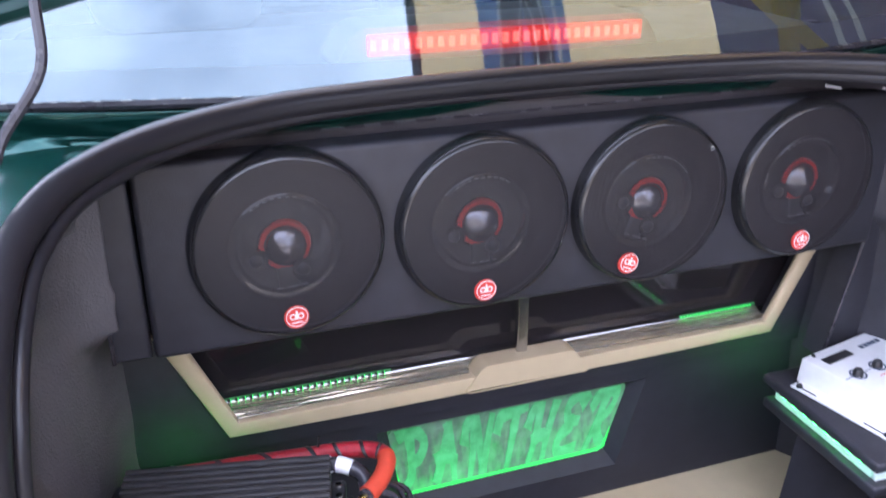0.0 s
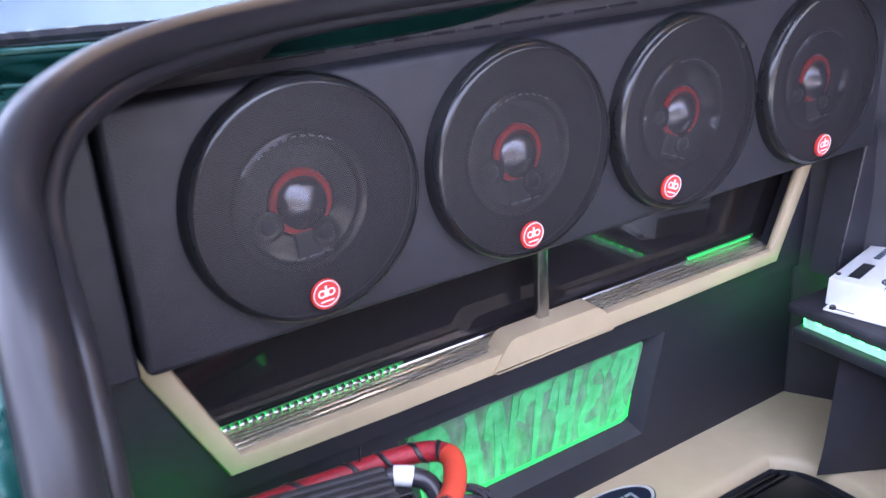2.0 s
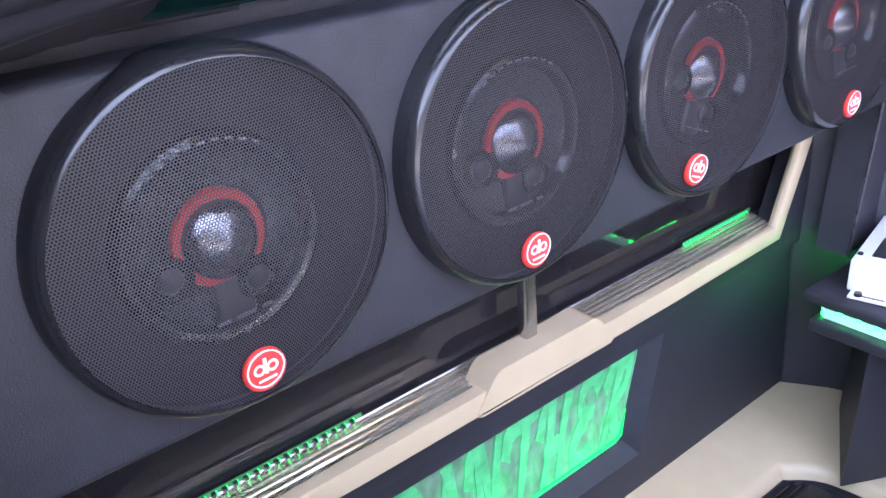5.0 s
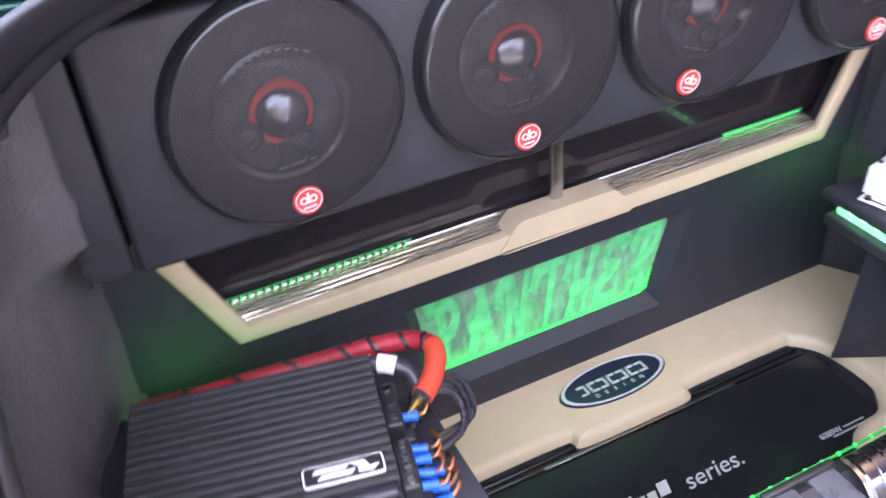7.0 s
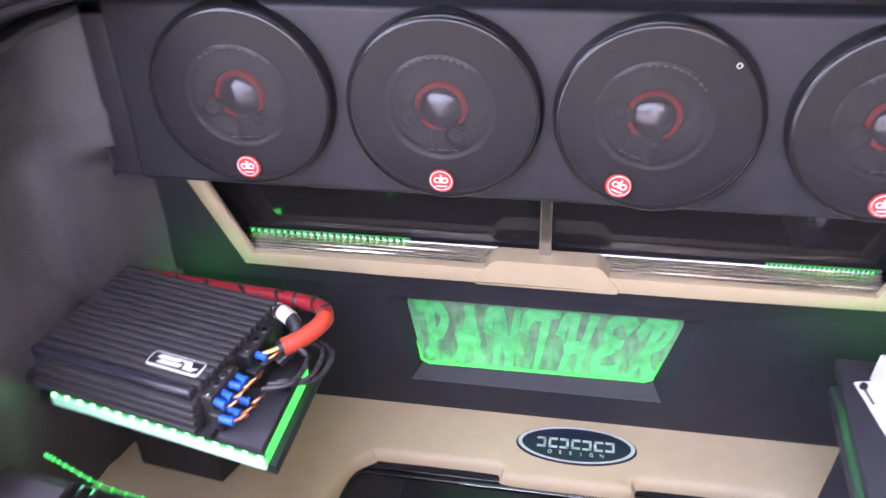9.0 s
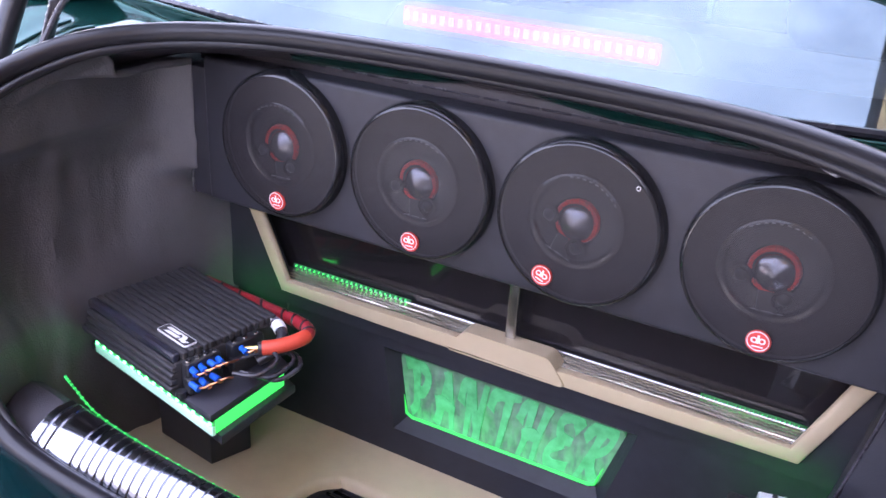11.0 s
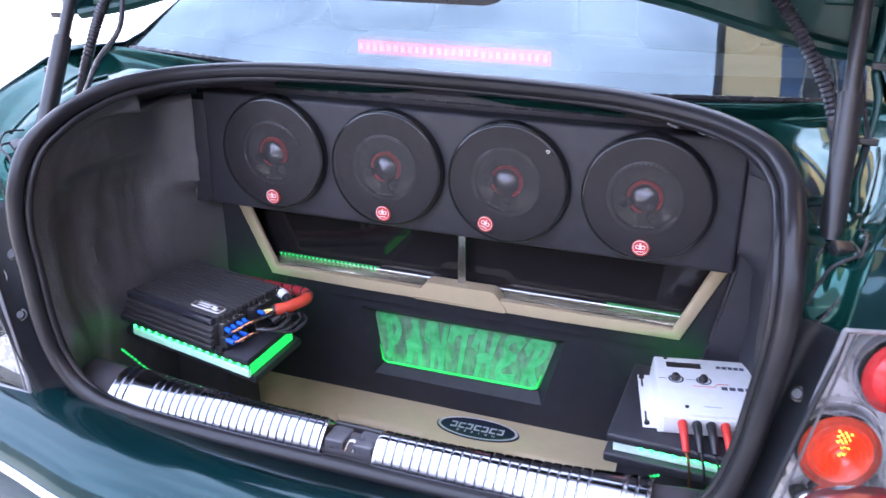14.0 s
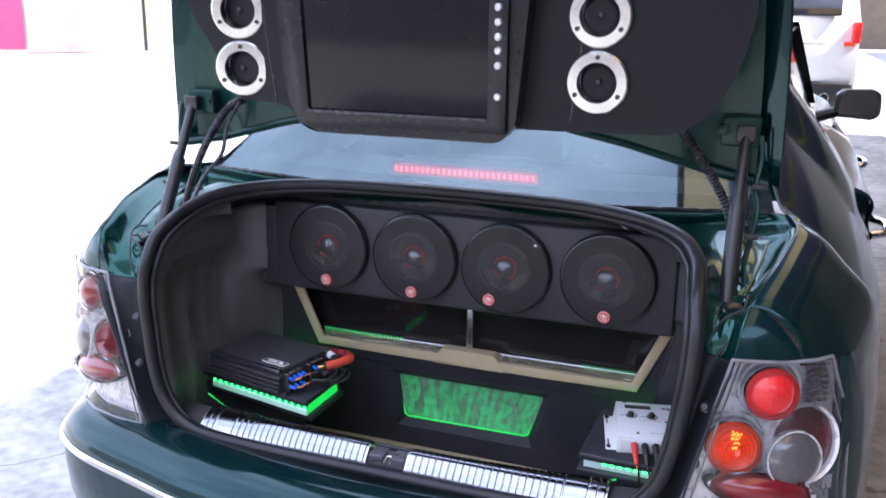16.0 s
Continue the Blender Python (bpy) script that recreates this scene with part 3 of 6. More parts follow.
def quarter(s, ys, low, tall=False):
    rows = []
    for y in ys:
        w = plan_x(y)
        o = lerp_curve([(0.0, 0.0), (0.6, 0.075)], y)
        rx, rz = rim_x(y), rim_z(y)
        out = 0.085 * min(1.0, max(0.0, (0.35 - y) / 0.25)) if s < 0 else 0.0
        n = 1.0 if s > 0 else 0.45
        rx *= 1.0 + out
        crest = [(w - 0.035, max(0.95, rz - 0.125)), (rx + 0.085 * n + o, rz - 0.055), (rx + 0.055 * n + 0.6 * o, rz - 0.022), (rx + 0.025 * n, rz - 0.004), (rx, rz)]
        if tall and y > -0.02:
            b = min(1.0, (y + 0.02) / 0.16)
            b = b * b * (3 - 2 * b)
            tx, tz = roof_edge(max(y, 0.11))
            sx, sz = w - 0.030, 0.95
            cx, cz = w - 0.085, sz + 0.42 * (tz - sz)
            steep = [((1 - t) ** 2 * sx + 2 * t * (1 - t) * cx + t * t * tx, (1 - t) ** 2 * sz + 2 * t * (1 - t) * cz + t * t * tz) for t in (0, 0.35, 0.6, 0.82, 1.0)]
            crest = [(a[0] + (c[0] - a[0]) * b, a[1] + (c[1] - a[1]) * b) for a, c in zip(crest, steep)]
        pts = [(w - 0.05, 0.26), (w - 0.005, 0.42), (w, 0.62), (w - 0.003, 0.78), (w - 0.014, 0.89)] + crest
        lim = lerp_curve([(-0.30, 0.735), (-0.28, 0.760), (-0.25, 0.785), (-0.22, 0.812), (-0.19, 0.835), (-0.15, 2.0)], y)
        lim *= 1.0 + 0.4 * out
        rows.append([Vector((p.x, p.y, max(p.z, 0.988 if y < -0.19 else low))) for p in smooth_line([(s * min(x, lim), y, z) for x, z in pts], 4)])
    return sheet(rows)


for s in (1, -1):
    thick(part("quarter_panel", lean(quarter(s, [-0.30, -0.275, -0.25, -0.22] + [-0.19 + 0.95 * i / 32 for i in range(33)], 0.0, True)), PAINT, car, "dark green metallic quarter panel running up into the rear pillar"), 0.004)
    thick(part("door_side", lean(quarter(s, [0.765 + 3.095 * i / 30 for i in range(31)], 0.0)), PAINT, car, "dark green metallic doors and front fender"), 0.004)

# bumper: one profile led round the rear of the car
plan = [(-0.85, 0.25), (-0.848, -0.05), (-0.838, -0.25), (-0.81, -0.34), (-0.76, -0.40), (-0.66, -0.452), (-0.48, -0.50), (-0.36, -0.53), (-0.2, -0.55), (0, -0.56)]
plan += [(-x, y) for x, y in plan[-2::-1]]
line = smooth_line([(x, y, 0) for x, y in plan], 5)


def outward(i):
    a, b = line[max(0, i - 1)], line[min(len(line) - 1, i + 1)]
    d = (b - a).normalized()
    return Vector((d.y, -d.x, 0))


def bumper_rows(profile):
    rows = []
    for i, p in enumerate(line):
        n = outward(i)
        rows.append([p + n * o * 1.0 + Vector((0, 0, z)) for o, z in profile])
    return rows


prof = [(-0.17, 0.668), (-0.11, 0.682), (-0.06, 0.678), (-0.022, 0.658), (0.0, 0.632), (0.004, 0.60), (0.004, 0.55), (-0.002, 0.48), (-0.02, 0.40), (-0.06, 0.31), (-0.12, 0.28)]
thick(part("bumper", sheet(bumper_rows(prof)), PAINT, car, "dark green painted rear bumper"), 0.004)
strip = [p + outward(i) * 0.004 + Vector((0, 0, 0.612)) for i, p in enumerate(line)]
part("bumper_strip", tube(strip, 0.008, 8), CHROME, car, "thin chrome strip round the bumper")

# opening of the trunk: seal line, half of it, mirrored
half = [(0.0, -0.372, 0.662), (0.20, -0.372, 0.662), (0.38, -0.366, 0.665), (0.47, -0.358, 0.680), (0.522, -0.352, 0.73), (0.545, -0.348, 0.80), (0.557, -0.342, 0.88), (0.560, -0.343, 0.95),
        (0.557, -0.335, 1.01), (0.552, -0.305, 1.065), (0.547, -0.255, 1.094), (0.537, -0.195, 1.115), (0.505, -0.13, 1.134), (0.438, -0.058, 1.144), (0.33, 0.0, 1.148), (0.20, 0.025, 1.149), (0.0, 0.032, 1.150)]
loop = [(x + 0.011 * min(1.0, max(0.0, (z - 0.90) / 0.12)) * min(1.0, max(0.0, (x - 0.40) / 0.1)), y, z) for x, y, z in half] + [(-x, y, z) for x, y, z in half[-2:0:-1]]
SEAL = smooth_line(loop, 9, closed=True)
# the rim outside the seal: channel, then the edge by lamps, deck and window
ohalf = [(0.0, -0.405, 0.652), (0.22, -0.402, 0.652), (0.42, -0.395, 0.655), (0.525, -0.388, 0.668), (0.562, -0.386, 0.72), (0.581, -0.382, 0.80), (0.601, -0.372, 0.88), (0.620, -0.360, 0.95),
         (0.630, -0.338, 0.99), (0.642, -0.312, 1.065), (0.662, -0.24, 1.098), (0.682, -0.17, 1.119), (0.698, -0.09, 1.134), (0.715, 0.0, 1.150), (0.690, 0.085, 1.160), (0.40, 0.066, 1.142), (0.0, 0.05, 1.139)]
oloop = ohalf + [(-x * (1.0 + 0.085 * min(1.0, max(0.0, (z - 0.72) / 0.27)) * min(1.0, max(0.0, (x - 0.45) / 0.12))), y, z) for x, y, z in ohalf[-2:0:-1]]
RIM = smooth_line(oloop, 9, closed=True)


def rim_rows():
    rows = []
    for k in range(17):
        t = k / 16
        dip = -0.042 * math.sin(math.pi * t) ** 0.7
        row = []
        for a, b in zip(SEAL, RIM):
            p = a.lerp(b, t)
            gap = (b - a).length
            swell = 0.016 * math.exp(-((t - 0.60) / 0.10) ** 2) * min(1.0, max(0.0, (abs(p.x) - 0.30) / 0.15)) * min(1.0, max(0.0, (p.z - 1.0) / 0.08)) * (0.7 + 0.5 * noise.noise(p * 18))
            flank = min(1.0, max(0.0, (1.03 - p.z) / 0.06)) * min(1.0, max(0.0, (abs(p.x) - 0.45) / 0.08))
            up = Vector((0, -dip * 0.6, dip)) * min(1.0, gap / 0.12)
            row.append(p + up.lerp(Vector((0, -dip * 0.8, 0)), flank) + Vector((0, -swell * 0.4, swell)))
        rows.append(row)
    return rows


rim = rim_rows()
high = [i for i, p in enumerate(SEAL) if p.z > 1.0]
i0, i1 = high[0], high[-1]
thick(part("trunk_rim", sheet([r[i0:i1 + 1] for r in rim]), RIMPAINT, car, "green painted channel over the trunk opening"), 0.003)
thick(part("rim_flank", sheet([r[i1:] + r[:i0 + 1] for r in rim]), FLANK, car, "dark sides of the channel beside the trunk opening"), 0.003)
part("seal", tube([p + Vector((0, -0.004, 0.006)) for p in SEAL], 0.0140, 16, closed=True), SEALRUB, car, "soft black rubber seal round the trunk opening")
INSEAL = [p + (Vector((0, -0.16, 0.9)) - p) * 0.029 for p in SEAL]
part("seal_lip", tube(INSEAL, 0.0065, 12, closed=True), SEALRUB, car, "inner lip of the rubber seal")

for x, y, z, w in ((0.384, 0.018, 1.117, 0.010), (0.430, -0.022, 1.120, 0.006), (0.447, -0.034, 1.119, 0.006)):
    part("seal_clip", box((-w, -0.003, -0.002), (w, 0.003, 0.002), 0.001, Matrix.Translation((x, y, z)) @ pose(0, 0, 0, 0, 6, -38)), LAMP_EDGE, car, "grey clip under the seal")
for s in (1, -1):
    i2 = min(range(len(SEAL)), key=lambda i: (SEAL[i] - Vector((s * 0.44, -0.05, 1.144))).length)
    i3 = min(range(len(SEAL)), key=lambda i: (SEAL[i] - Vector((s * 0.556, -0.25, 1.092))).length)
    ia, ib = min(i2, i3), max(i2, i3)
    for t0, t1, r in ((0.62, 0.34, 0.0042), (0.80, 0.72, 0.0030)):
        line2 = []
        for i in range(ia, ib + 1, 3):
            u = (i - ia) / (ib - ia) if i2 == ia else (ib - i) / (ib - ia)
            k = min(15.99, 16 * (t0 + (t1 - t0) * (0.5 - 0.5 * math.cos(math.pi * u))))
            q = int(k)
            line2.append(rim[q][i].lerp(rim[q + 1][i], k - q) + Vector((0, 0, 0.0005)))
        part("pressed_ridge", tube(line2, r, 8), RIMPAINT, car, "pressed ridge of the green channel")

# rear window, its black border, pillars and roof


def glass_pt(x, k):
    """x share from -1 to 1 across, k share from 0 (base) to 1 (roof)."""
    hw = 0.675 - 0.13 * k
    return Vector((x * hw, 0.052 + 0.058 * x * x + 0.46 * k, 1.146 + 0.018 * x * x - 0.008 * x ** 6 + 0.285 * k - 0.03 * x * x * k + 0.02 * math.sin(math.pi * k)))


g = [[glass_pt(i / 12 - 1, k / 12) for i in range(25)] for k in range(13)]
pane = part("rear_window", sheet(g), WINDOW, car, "sloping rear window reflecting sky and canopy")
pane.visible_shadow = False
border = [[glass_pt(i / 12 - 1, k / 4 * 0.085) + Vector((0, 0.003, -0.005)) for i in range(25)] for k in range(5)]
part("window_border", sheet(border), mat("window_frit", (0.07, 0.07, 0.12), 0.3, var=0.1), car, "black printed border of the rear window")
part("window_trim", tube([glass_pt(i / 20 - 1, 0) + Vector((0, -0.004, -0.002)) for i in range(41)], 0.005, 6), RUBBER, car, "black rubber strip under the window")


roof_rows = []
for k in range(9):
    t = k / 8
    roof_rows.append([Vector(((i / 8 - 1) * (0.60 + 0.04 * t), 0.52 + 1.6 * t, 1.43 + 0.045 * math.sin(math.pi * (0.15 + 0.5 * t)) * (1 - 0.6 * (i / 8 - 1) ** 2) - 0.02)) for i in range(17)])
thick(part("roof", lean(sheet(roof_rows)), PAINT, car, "dark green roof"), 0.004)
for s in (1, -1):
    side = []
    for k in range(6):
        row = []
        for i in range(10):
            y = 0.77 + (1.85 - 0.52 * k / 5) * i / 9
            row.append(Vector((s * (rim_x(y) + 0.010 + (0.606 - rim_x(y)) * k / 5), y, rim_z(y) - 0.01 + (1.425 - rim_z(y)) * k / 5)))
        side.append(row)
    part("side_window", lean(sheet(side)), GLOSS, car, "dark side windows")
    part("window_molding", lean(tube([Vector((s * (rim_x(0.78 + i * 0.17) + 0.012), 0.78 + i * 0.17, rim_z(0.78 + i * 0.17) + 0.004)) for i in range(9)], 0.008, 6)), CHROME, car, "bright moulding under the side windows")
    part("window_pillar", lean(tube([row[0] + Vector((s * 0.004, -0.004, 0)) for row in side], 0.016, 8)), PLASTIC, car, "black edge behind the side window")
    inner_trim = [[Vector((s * (0.90 - 0.335 * k / 6 + (out - 0.05) * math.sin(math.pi * k / 6)), y, 0.93 + 0.485 * k / 6)) for out, y in ((0.11, 0.752), (0.02, 0.754), (-0.05, 0.76), (-0.075, 0.80), (-0.05, 0.94))] for k in range(7)]
    part("pillar_trim", lean(sheet(inner_trim)), LINER_DARK, car, "dark inner trim of the pillar")
    MM = Matrix.Translation((0.96 if s > 0 else -0.88, 2.0, 1.228))
    mirror = part("mirror", join(prism(rounded([(-0.082, -0.05), (0.065, -0.058), (0.084, -0.03), (0.080, 0.045), (0.055, 0.058), (-0.06, 0.054), (-0.08, 0.03)], 0.02, 4), 0.09, MM, 0.016, 3), tube([MM @ Vector((-s * 0.06, 0.05, -0.03)), MM @ Vector((-s * 0.14, 0.06, -0.06))], 0.022, 8)), PLASTIC, car, "black side mirror")
    part("mirror_glass", prism(rounded([(-0.068, -0.038), (0.058, -0.045), (0.070, -0.02), (0.066, 0.035), (0.045, 0.045), (-0.05, 0.042), (-0.066, 0.02)], 0.014, 4), 0.002, MM @ Matrix.Translation((0, -0.002, 0))), GLOSS, mirror, "mirror glass")
    for y0 in (0.95, 1.95):
        w = plan_x(y0)
        part("door_handle", lean(tube(smooth_line([(s * (w - 0.01), y0, 0.90), (s * (w + 0.03), y0 + 0.03, 0.905), (s * (w + 0.034), y0 + 0.12, 0.91), (s * (w - 0.005), y0 + 0.17, 0.91)], 6), 0.012, 8)), CHROME, car, "bright door handle")
        part("door_seam", lean(tube([Vector((s * (plan_x(y0 - 0.08) - dx), y0 - 0.08, z)) for dx, z in ((0.0, 0.45), (0.0, 0.78), (0.013, 0.89), (0.036, edge_z(y0) - 0.085))], 0.003, 6)), RUBBER, car, "dark seam of the door")
    for y in (0.35, 2.92):
        wheel = part("wheel", lathe([(0.0, -0.02), (0.20, -0.02), (0.21, 0.0), (0.215, 0.14), (0.10, 0.16), (0, 0.16)], 32, pose(s * 0.87 + 0.036 * y, y, 0.31 + 0.047 * y, 0, 0, 90 * s)), STEEL, car, "alloy wheel")
        part("tyre", lathe([(0.215, -0.005), (0.28, -0.01), (0.305, 0.0), (0.312, 0.05), (0.312, 0.12), (0.30, 0.17), (0.215, 0.17)], 40, pose(s * 0.87 + 0.036 * y, y, 0.31 + 0.047 * y, 0, 0, 90 * s)), TYRE, wheel, "black tyre")

hood = [[Vector((x * (0.735 - 0.14 * max(0.0, (y - 3.1) / 0.8)), y, ease_curve([(2.55, 1.045), (3.0, 0.985), (3.5, 0.90), (3.86, 0.76)], y) + 0.03 * (1 - x * x))) for x in (i / 8 - 1 for i in range(17))] for y in (2.55 + 1.31 * k / 12 for k in range(13))]
thick(part("hood", lean(sheet(hood)), PAINT, car, "dark green hood"), 0.004)
shield = [[Vector((x * (0.64 + 0.10 * k / 8), 2.10 + 0.52 * k / 8 + 0.10 * (1 - x * x) * (0.5 + k / 16), 1.44 - 0.385 * k / 8 + 0.012 * (1 - x * x))) for x in (i / 8 - 1 for i in range(17))] for k in range(9)]
part("windscreen", lean(sheet(shield)), GLOSS, car, "dark windscreen")
nose = [[Vector((x * (0.80 - 0.06 * abs(x) * d), 3.86 + 0.10 * (1 - x * x) + dy, z)) for x in (i / 8 - 1 for i in range(17))] for z, dy, d in ((0.76, -0.02, 0), (0.62, 0.03, 0), (0.45, 0.05, 0), (0.28, 0.0, 0))]
thick(part("front_bumper", lean(sheet(nose)), PAINT, car, "dark green front bumper"), 0.004)
part("parcel_shelf", box((-0.62, 0.09, 1.118), (0.62, 0.60, 1.134), 0.004), SHELF, car, "grey parcel shelf under the rear window")
for x in (-0.36, 0.36):
    part("rear_headrest", box((x - 0.13, 0.56, 1.13), (x + 0.13, 0.66, 1.30), 0.045), SEATFAB, car, "grey rear headrest")
    part("front_headrest", box((x - 0.13, 1.45, 1.10), (x + 0.13, 1.56, 1.32), 0.045), SEATFAB, car, "grey front headrest")
part("rear_seat", box((-0.62, 0.55, 0.6), (0.62, 0.72, 1.14), 0.05), SEATFAB, car, "grey rear seat back")
brake = part("brake_light", prism(rounded([(-0.215, 0.0), (0.215, 0.0), (0.185, 0.045), (-0.185, 0.045)], 0.01), 0.08, Matrix.Translation((-0.013, 0.132, 1.157)), 0.004), PALE, car, "housing of the high brake light")
part("light_bar", box((-0.171, -0.004, -0.014), (0.183, 0.002, 0.011), 0.002, Matrix.Translation((-0.017, 0.126, 1.185))), mat("red_bar", (0.55, 0.03, 0.03), 0.2, var=0.2, scale=200, emit=(1, 0.06, 0.06), power=0.16), brake, "lit red bar of small lamps")
for i in range(26):
    part("lamp", box((-0.168 + 0.0135 * i, -0.006, -0.007), (-0.161 + 0.0135 * i, -0.003, 0.005), 0.001, Matrix.Translation((-0.017, 0.126, 1.185))), BRAKE, brake)

# tail lamps


def lamp_at(x, z, d=0.0):
    """Place on the lamp's face: x outwards, z up, d towards the rear."""
    y = lerp_curve([(0.55, -0.385), (0.62, -0.382), (0.70, -0.362), (0.76, -0.325), (0.80, -0.275), (0.83, -0.20)], x) + (z - 0.70) * 0.14
    return Vector((x, y - d, z - 0.012))


def tail_lamp(s):
    def grid(d, nz, inset=0.0):
        out = []
        for k in range(nz + 1):
            z = 0.69 + 0.315 * k / nz
            a = lerp_curve([(0.69, 0.556 + inset), (1.005, 0.628 + inset)], z)
            b = lerp_curve([(0.69, 0.842), (0.865, 0.832), (1.005, 0.785)], z) - inset
            wide = s * (1.0 if s > 0 else 1.0 + 0.047 * min(1.0, max(0.0, (z - 0.72) / 0.27)))
            out.append([Vector((wide * p.x, p.y, p.z)) for p in (lamp_at(a + (b - a) * i / 14, z, d) for i in range(15))])
        return out

    root = part("tail_light", sheet(grid(-0.03, 10)), HOUSING, car, "chrome-backed tail light with round red lamps under a clear cover")
    rows = grid(0.004, 12)
    cover = part("cover", sheet(rows), LENS, root, "clear plastic cover")
    cover.visible_shadow = False
    for d, r in ((0.004, 0.0034), (0.002, 0.0018)):
        q = grid(d, 12, 0.0 if r > 0.003 else 0.013)
        part("edge", tube([w[0] for w in q] + q[-1] + [w[-1] for w in q[::-1]] + q[0][::-1], r, 6, closed=True), LAMP_EDGE, root, "clear plastic edge")

    def seat(x, z, rx, rz, d=-0.012, roll=0.0):
        c = lamp_at(x, z, d)
        turn = lerp_curve([(0.60, 2), (0.70, 18), (0.78, 40), (0.84, 60)], x)
        wide = s * (1.0 if s > 0 else 1.0 + 0.047 * min(1.0, max(0.0, (z - 0.72) / 0.27)))
        return Matrix.Translation((wide * c.x, c.y, c.z)) @ pose(0, 0, 0, -8, 0, s * turn) @ pose(0, 0, 0, 0, s * roll, 0) @ Matrix.Diagonal((rx, 1, rz, 1))

    dish = [(1.0, 0.0), (0.95, -0.006), (0.85, -0.012), (0.65, -0.020), (0.4, -0.025), (0.2, -0.0268), (0, -0.0275)]
    rings = [(1.0, 0.0)] + [(r, -0.004 - 0.020 * (1 - r * r) - (0.0045 if i % 2 else 0.0)) for i, r in enumerate((0.92, 0.86, 0.78, 0.70, 0.62, 0.54, 0.46, 0.38, 0.30, 0.22, 0.14))] + [(0, -0.017)]
    collar = [(0.98, 0.012), (1.02, -0.008), (1.09, -0.012), (1.15, -0.006), (1.17, 0.02)]
    hood = [(1.14, 0.022), (1.20, 0.004), (1.26, 0.002), (1.30, 0.024)]
    for x, z, rx, rz, m, lab, prof_l in ((0.693, 0.948, 0.041, 0.041, LAMP_LIT if s > 0 else LAMP_RED, "round red brake lamp", dish), (0.644, 0.852, 0.042, 0.043, LAMP_AMBER if s > 0 else LAMP_RED, "round turn lamp with rings", rings)):
        m4 = seat(x, z, rx, rz)
        part("bezel", lathe(collar, 44, m4), CHROME, root, "chrome ring")
        part("hood", lathe(hood, 44, m4 @ Matrix.Translation((0, 0, 0.12))), HOUSING, root, "bright hood over the lamp")
        part("lamp", lathe(prof_l, 44, m4), m, root, lab)
        if prof_l is rings and s > 0:
            for i in range(24):
                v = 0.06 + 0.66 * (i + 0.5) / 24
                u = (0.16 + 0.40 * v) * ((i * 0.618) % 1 - 0.5)
                part("lit_point", lathe([(0, -0.002), (0.028, -0.0015), (0.036, 0.001)], 8, m4 @ Matrix.Translation((u, -0.0235 + 0.010 * v * v, v))), AMBER_LED, root, "lit amber point")
    m4 = seat(0.752, 0.855, 0.060, 0.064, -0.016)
    part("bezel", lathe(collar, 44, m4), HOUSING, root, "clear ring")
    part("lamp", lathe([(1.0, 0.0), (0.9, -0.005), (0.5, -0.010), (0, -0.012)], 44, m4), LAMP_DARK, root, "large dark red lamp")
    m4 = seat(0.742, 0.835, 0.048, 0.048, 0.002)
    part("bezel", lathe([(0.96, 0.012), (0.99, -0.004), (1.05, -0.004), (1.06, 0.012)], 44, m4), HOUSING, root, "thin bright ring")
    part("lamp", lathe([(1.0, 0.0), (0.9, -0.006), (0.6, -0.013), (0.3, -0.016), (0, -0.017)], 44, m4), BALL, root, "clear grey reversing lamp")
    m4 = seat(0.694, 0.780, 0.082, 0.030, -0.012, 6)
    part("bezel", lathe(collar, 44, m4), CHROME, root, "chrome ring")
    part("lamp", lathe(dish, 44, m4), LAMP_RED, root, "flat oval red lamp")
    for i in range(7):
        z = 0.925 + 0.010 * i
        p = [lamp_at(0.745 + 0.038 * k / 5, z + 0.004 * math.sin(k / 5 * math.pi), -0.014) for k in range(6)]
        part("reflector_rib", tube([Vector((s * v.x, v.y, v.z)) for v in p], 0.0042, 6), CHROME, root, "bright reflector rib")
    p = lamp_at(0.800, 0.775, -0.01)
    part("side_reflector", box((-0.012, -0.006, -0.016), (0.012, 0.006, 0.016), 0.003, Matrix.Translation((s * p.x, p.y, p.z)) @ pose(0, 0, 0, 0, 0, s * 45)), CHROME, root, "small bright reflector")


tail_lamp(1)
tail_lamp(-1)


def fender_end(s):
    """Upright cap between the lamp's top edge and the fender's crest."""
    y0 = -0.30
    w = 0.735 if s > 0 else 0.760
    rx, rz = rim_x(y0) * (1.0 if s > 0 else 1.085), rim_z(y0)
    top = smooth_line([(rx, y0, rz), (rx + 0.2 * (w - rx), y0, rz - 0.004), (rx + 0.5 * (w - rx), y0, rz - 0.022), (rx + 0.85 * (w - rx), y0, rz - 0.055), (w, y0, 0.998), (w, y0, 0.989)], 4)
    rows = []
    for k in range(8):
        t = k / 7
        row = []
        for i, b in enumerate(top):
            u = i / (len(top) - 1)
            x = 0.630 + (0.739 - 0.630) * u
            p = lamp_at(x, 1.0, 0.0)
            x *= w / 0.735
            a = Vector((x, p.y - 0.004, 0.991))
            q = a.lerp(b, t)
            bulge = math.sin(math.pi * t) * (b - a).length * 0.07
            row.append(Vector((s * q.x, q.y - 0.8 * bulge, q.z + 0.4 * bulge)))
        rows.append(row)
    return sheet(rows)


for s in (1, -1):
    part("fender_end", fender_end(s), PAINT, car, "end of the fender over the tail light")

# trunk lid, standing open
LID_Y, LID_Z, LID_SLOPE = -0.065, 1.35, 0.06


def lid_pt(x, z, d=0.0):
    """On the lid's inner face; d towards the rear."""
    return Vector((x, LID_Y - (z - LID_Z) * LID_SLOPE - d, z))


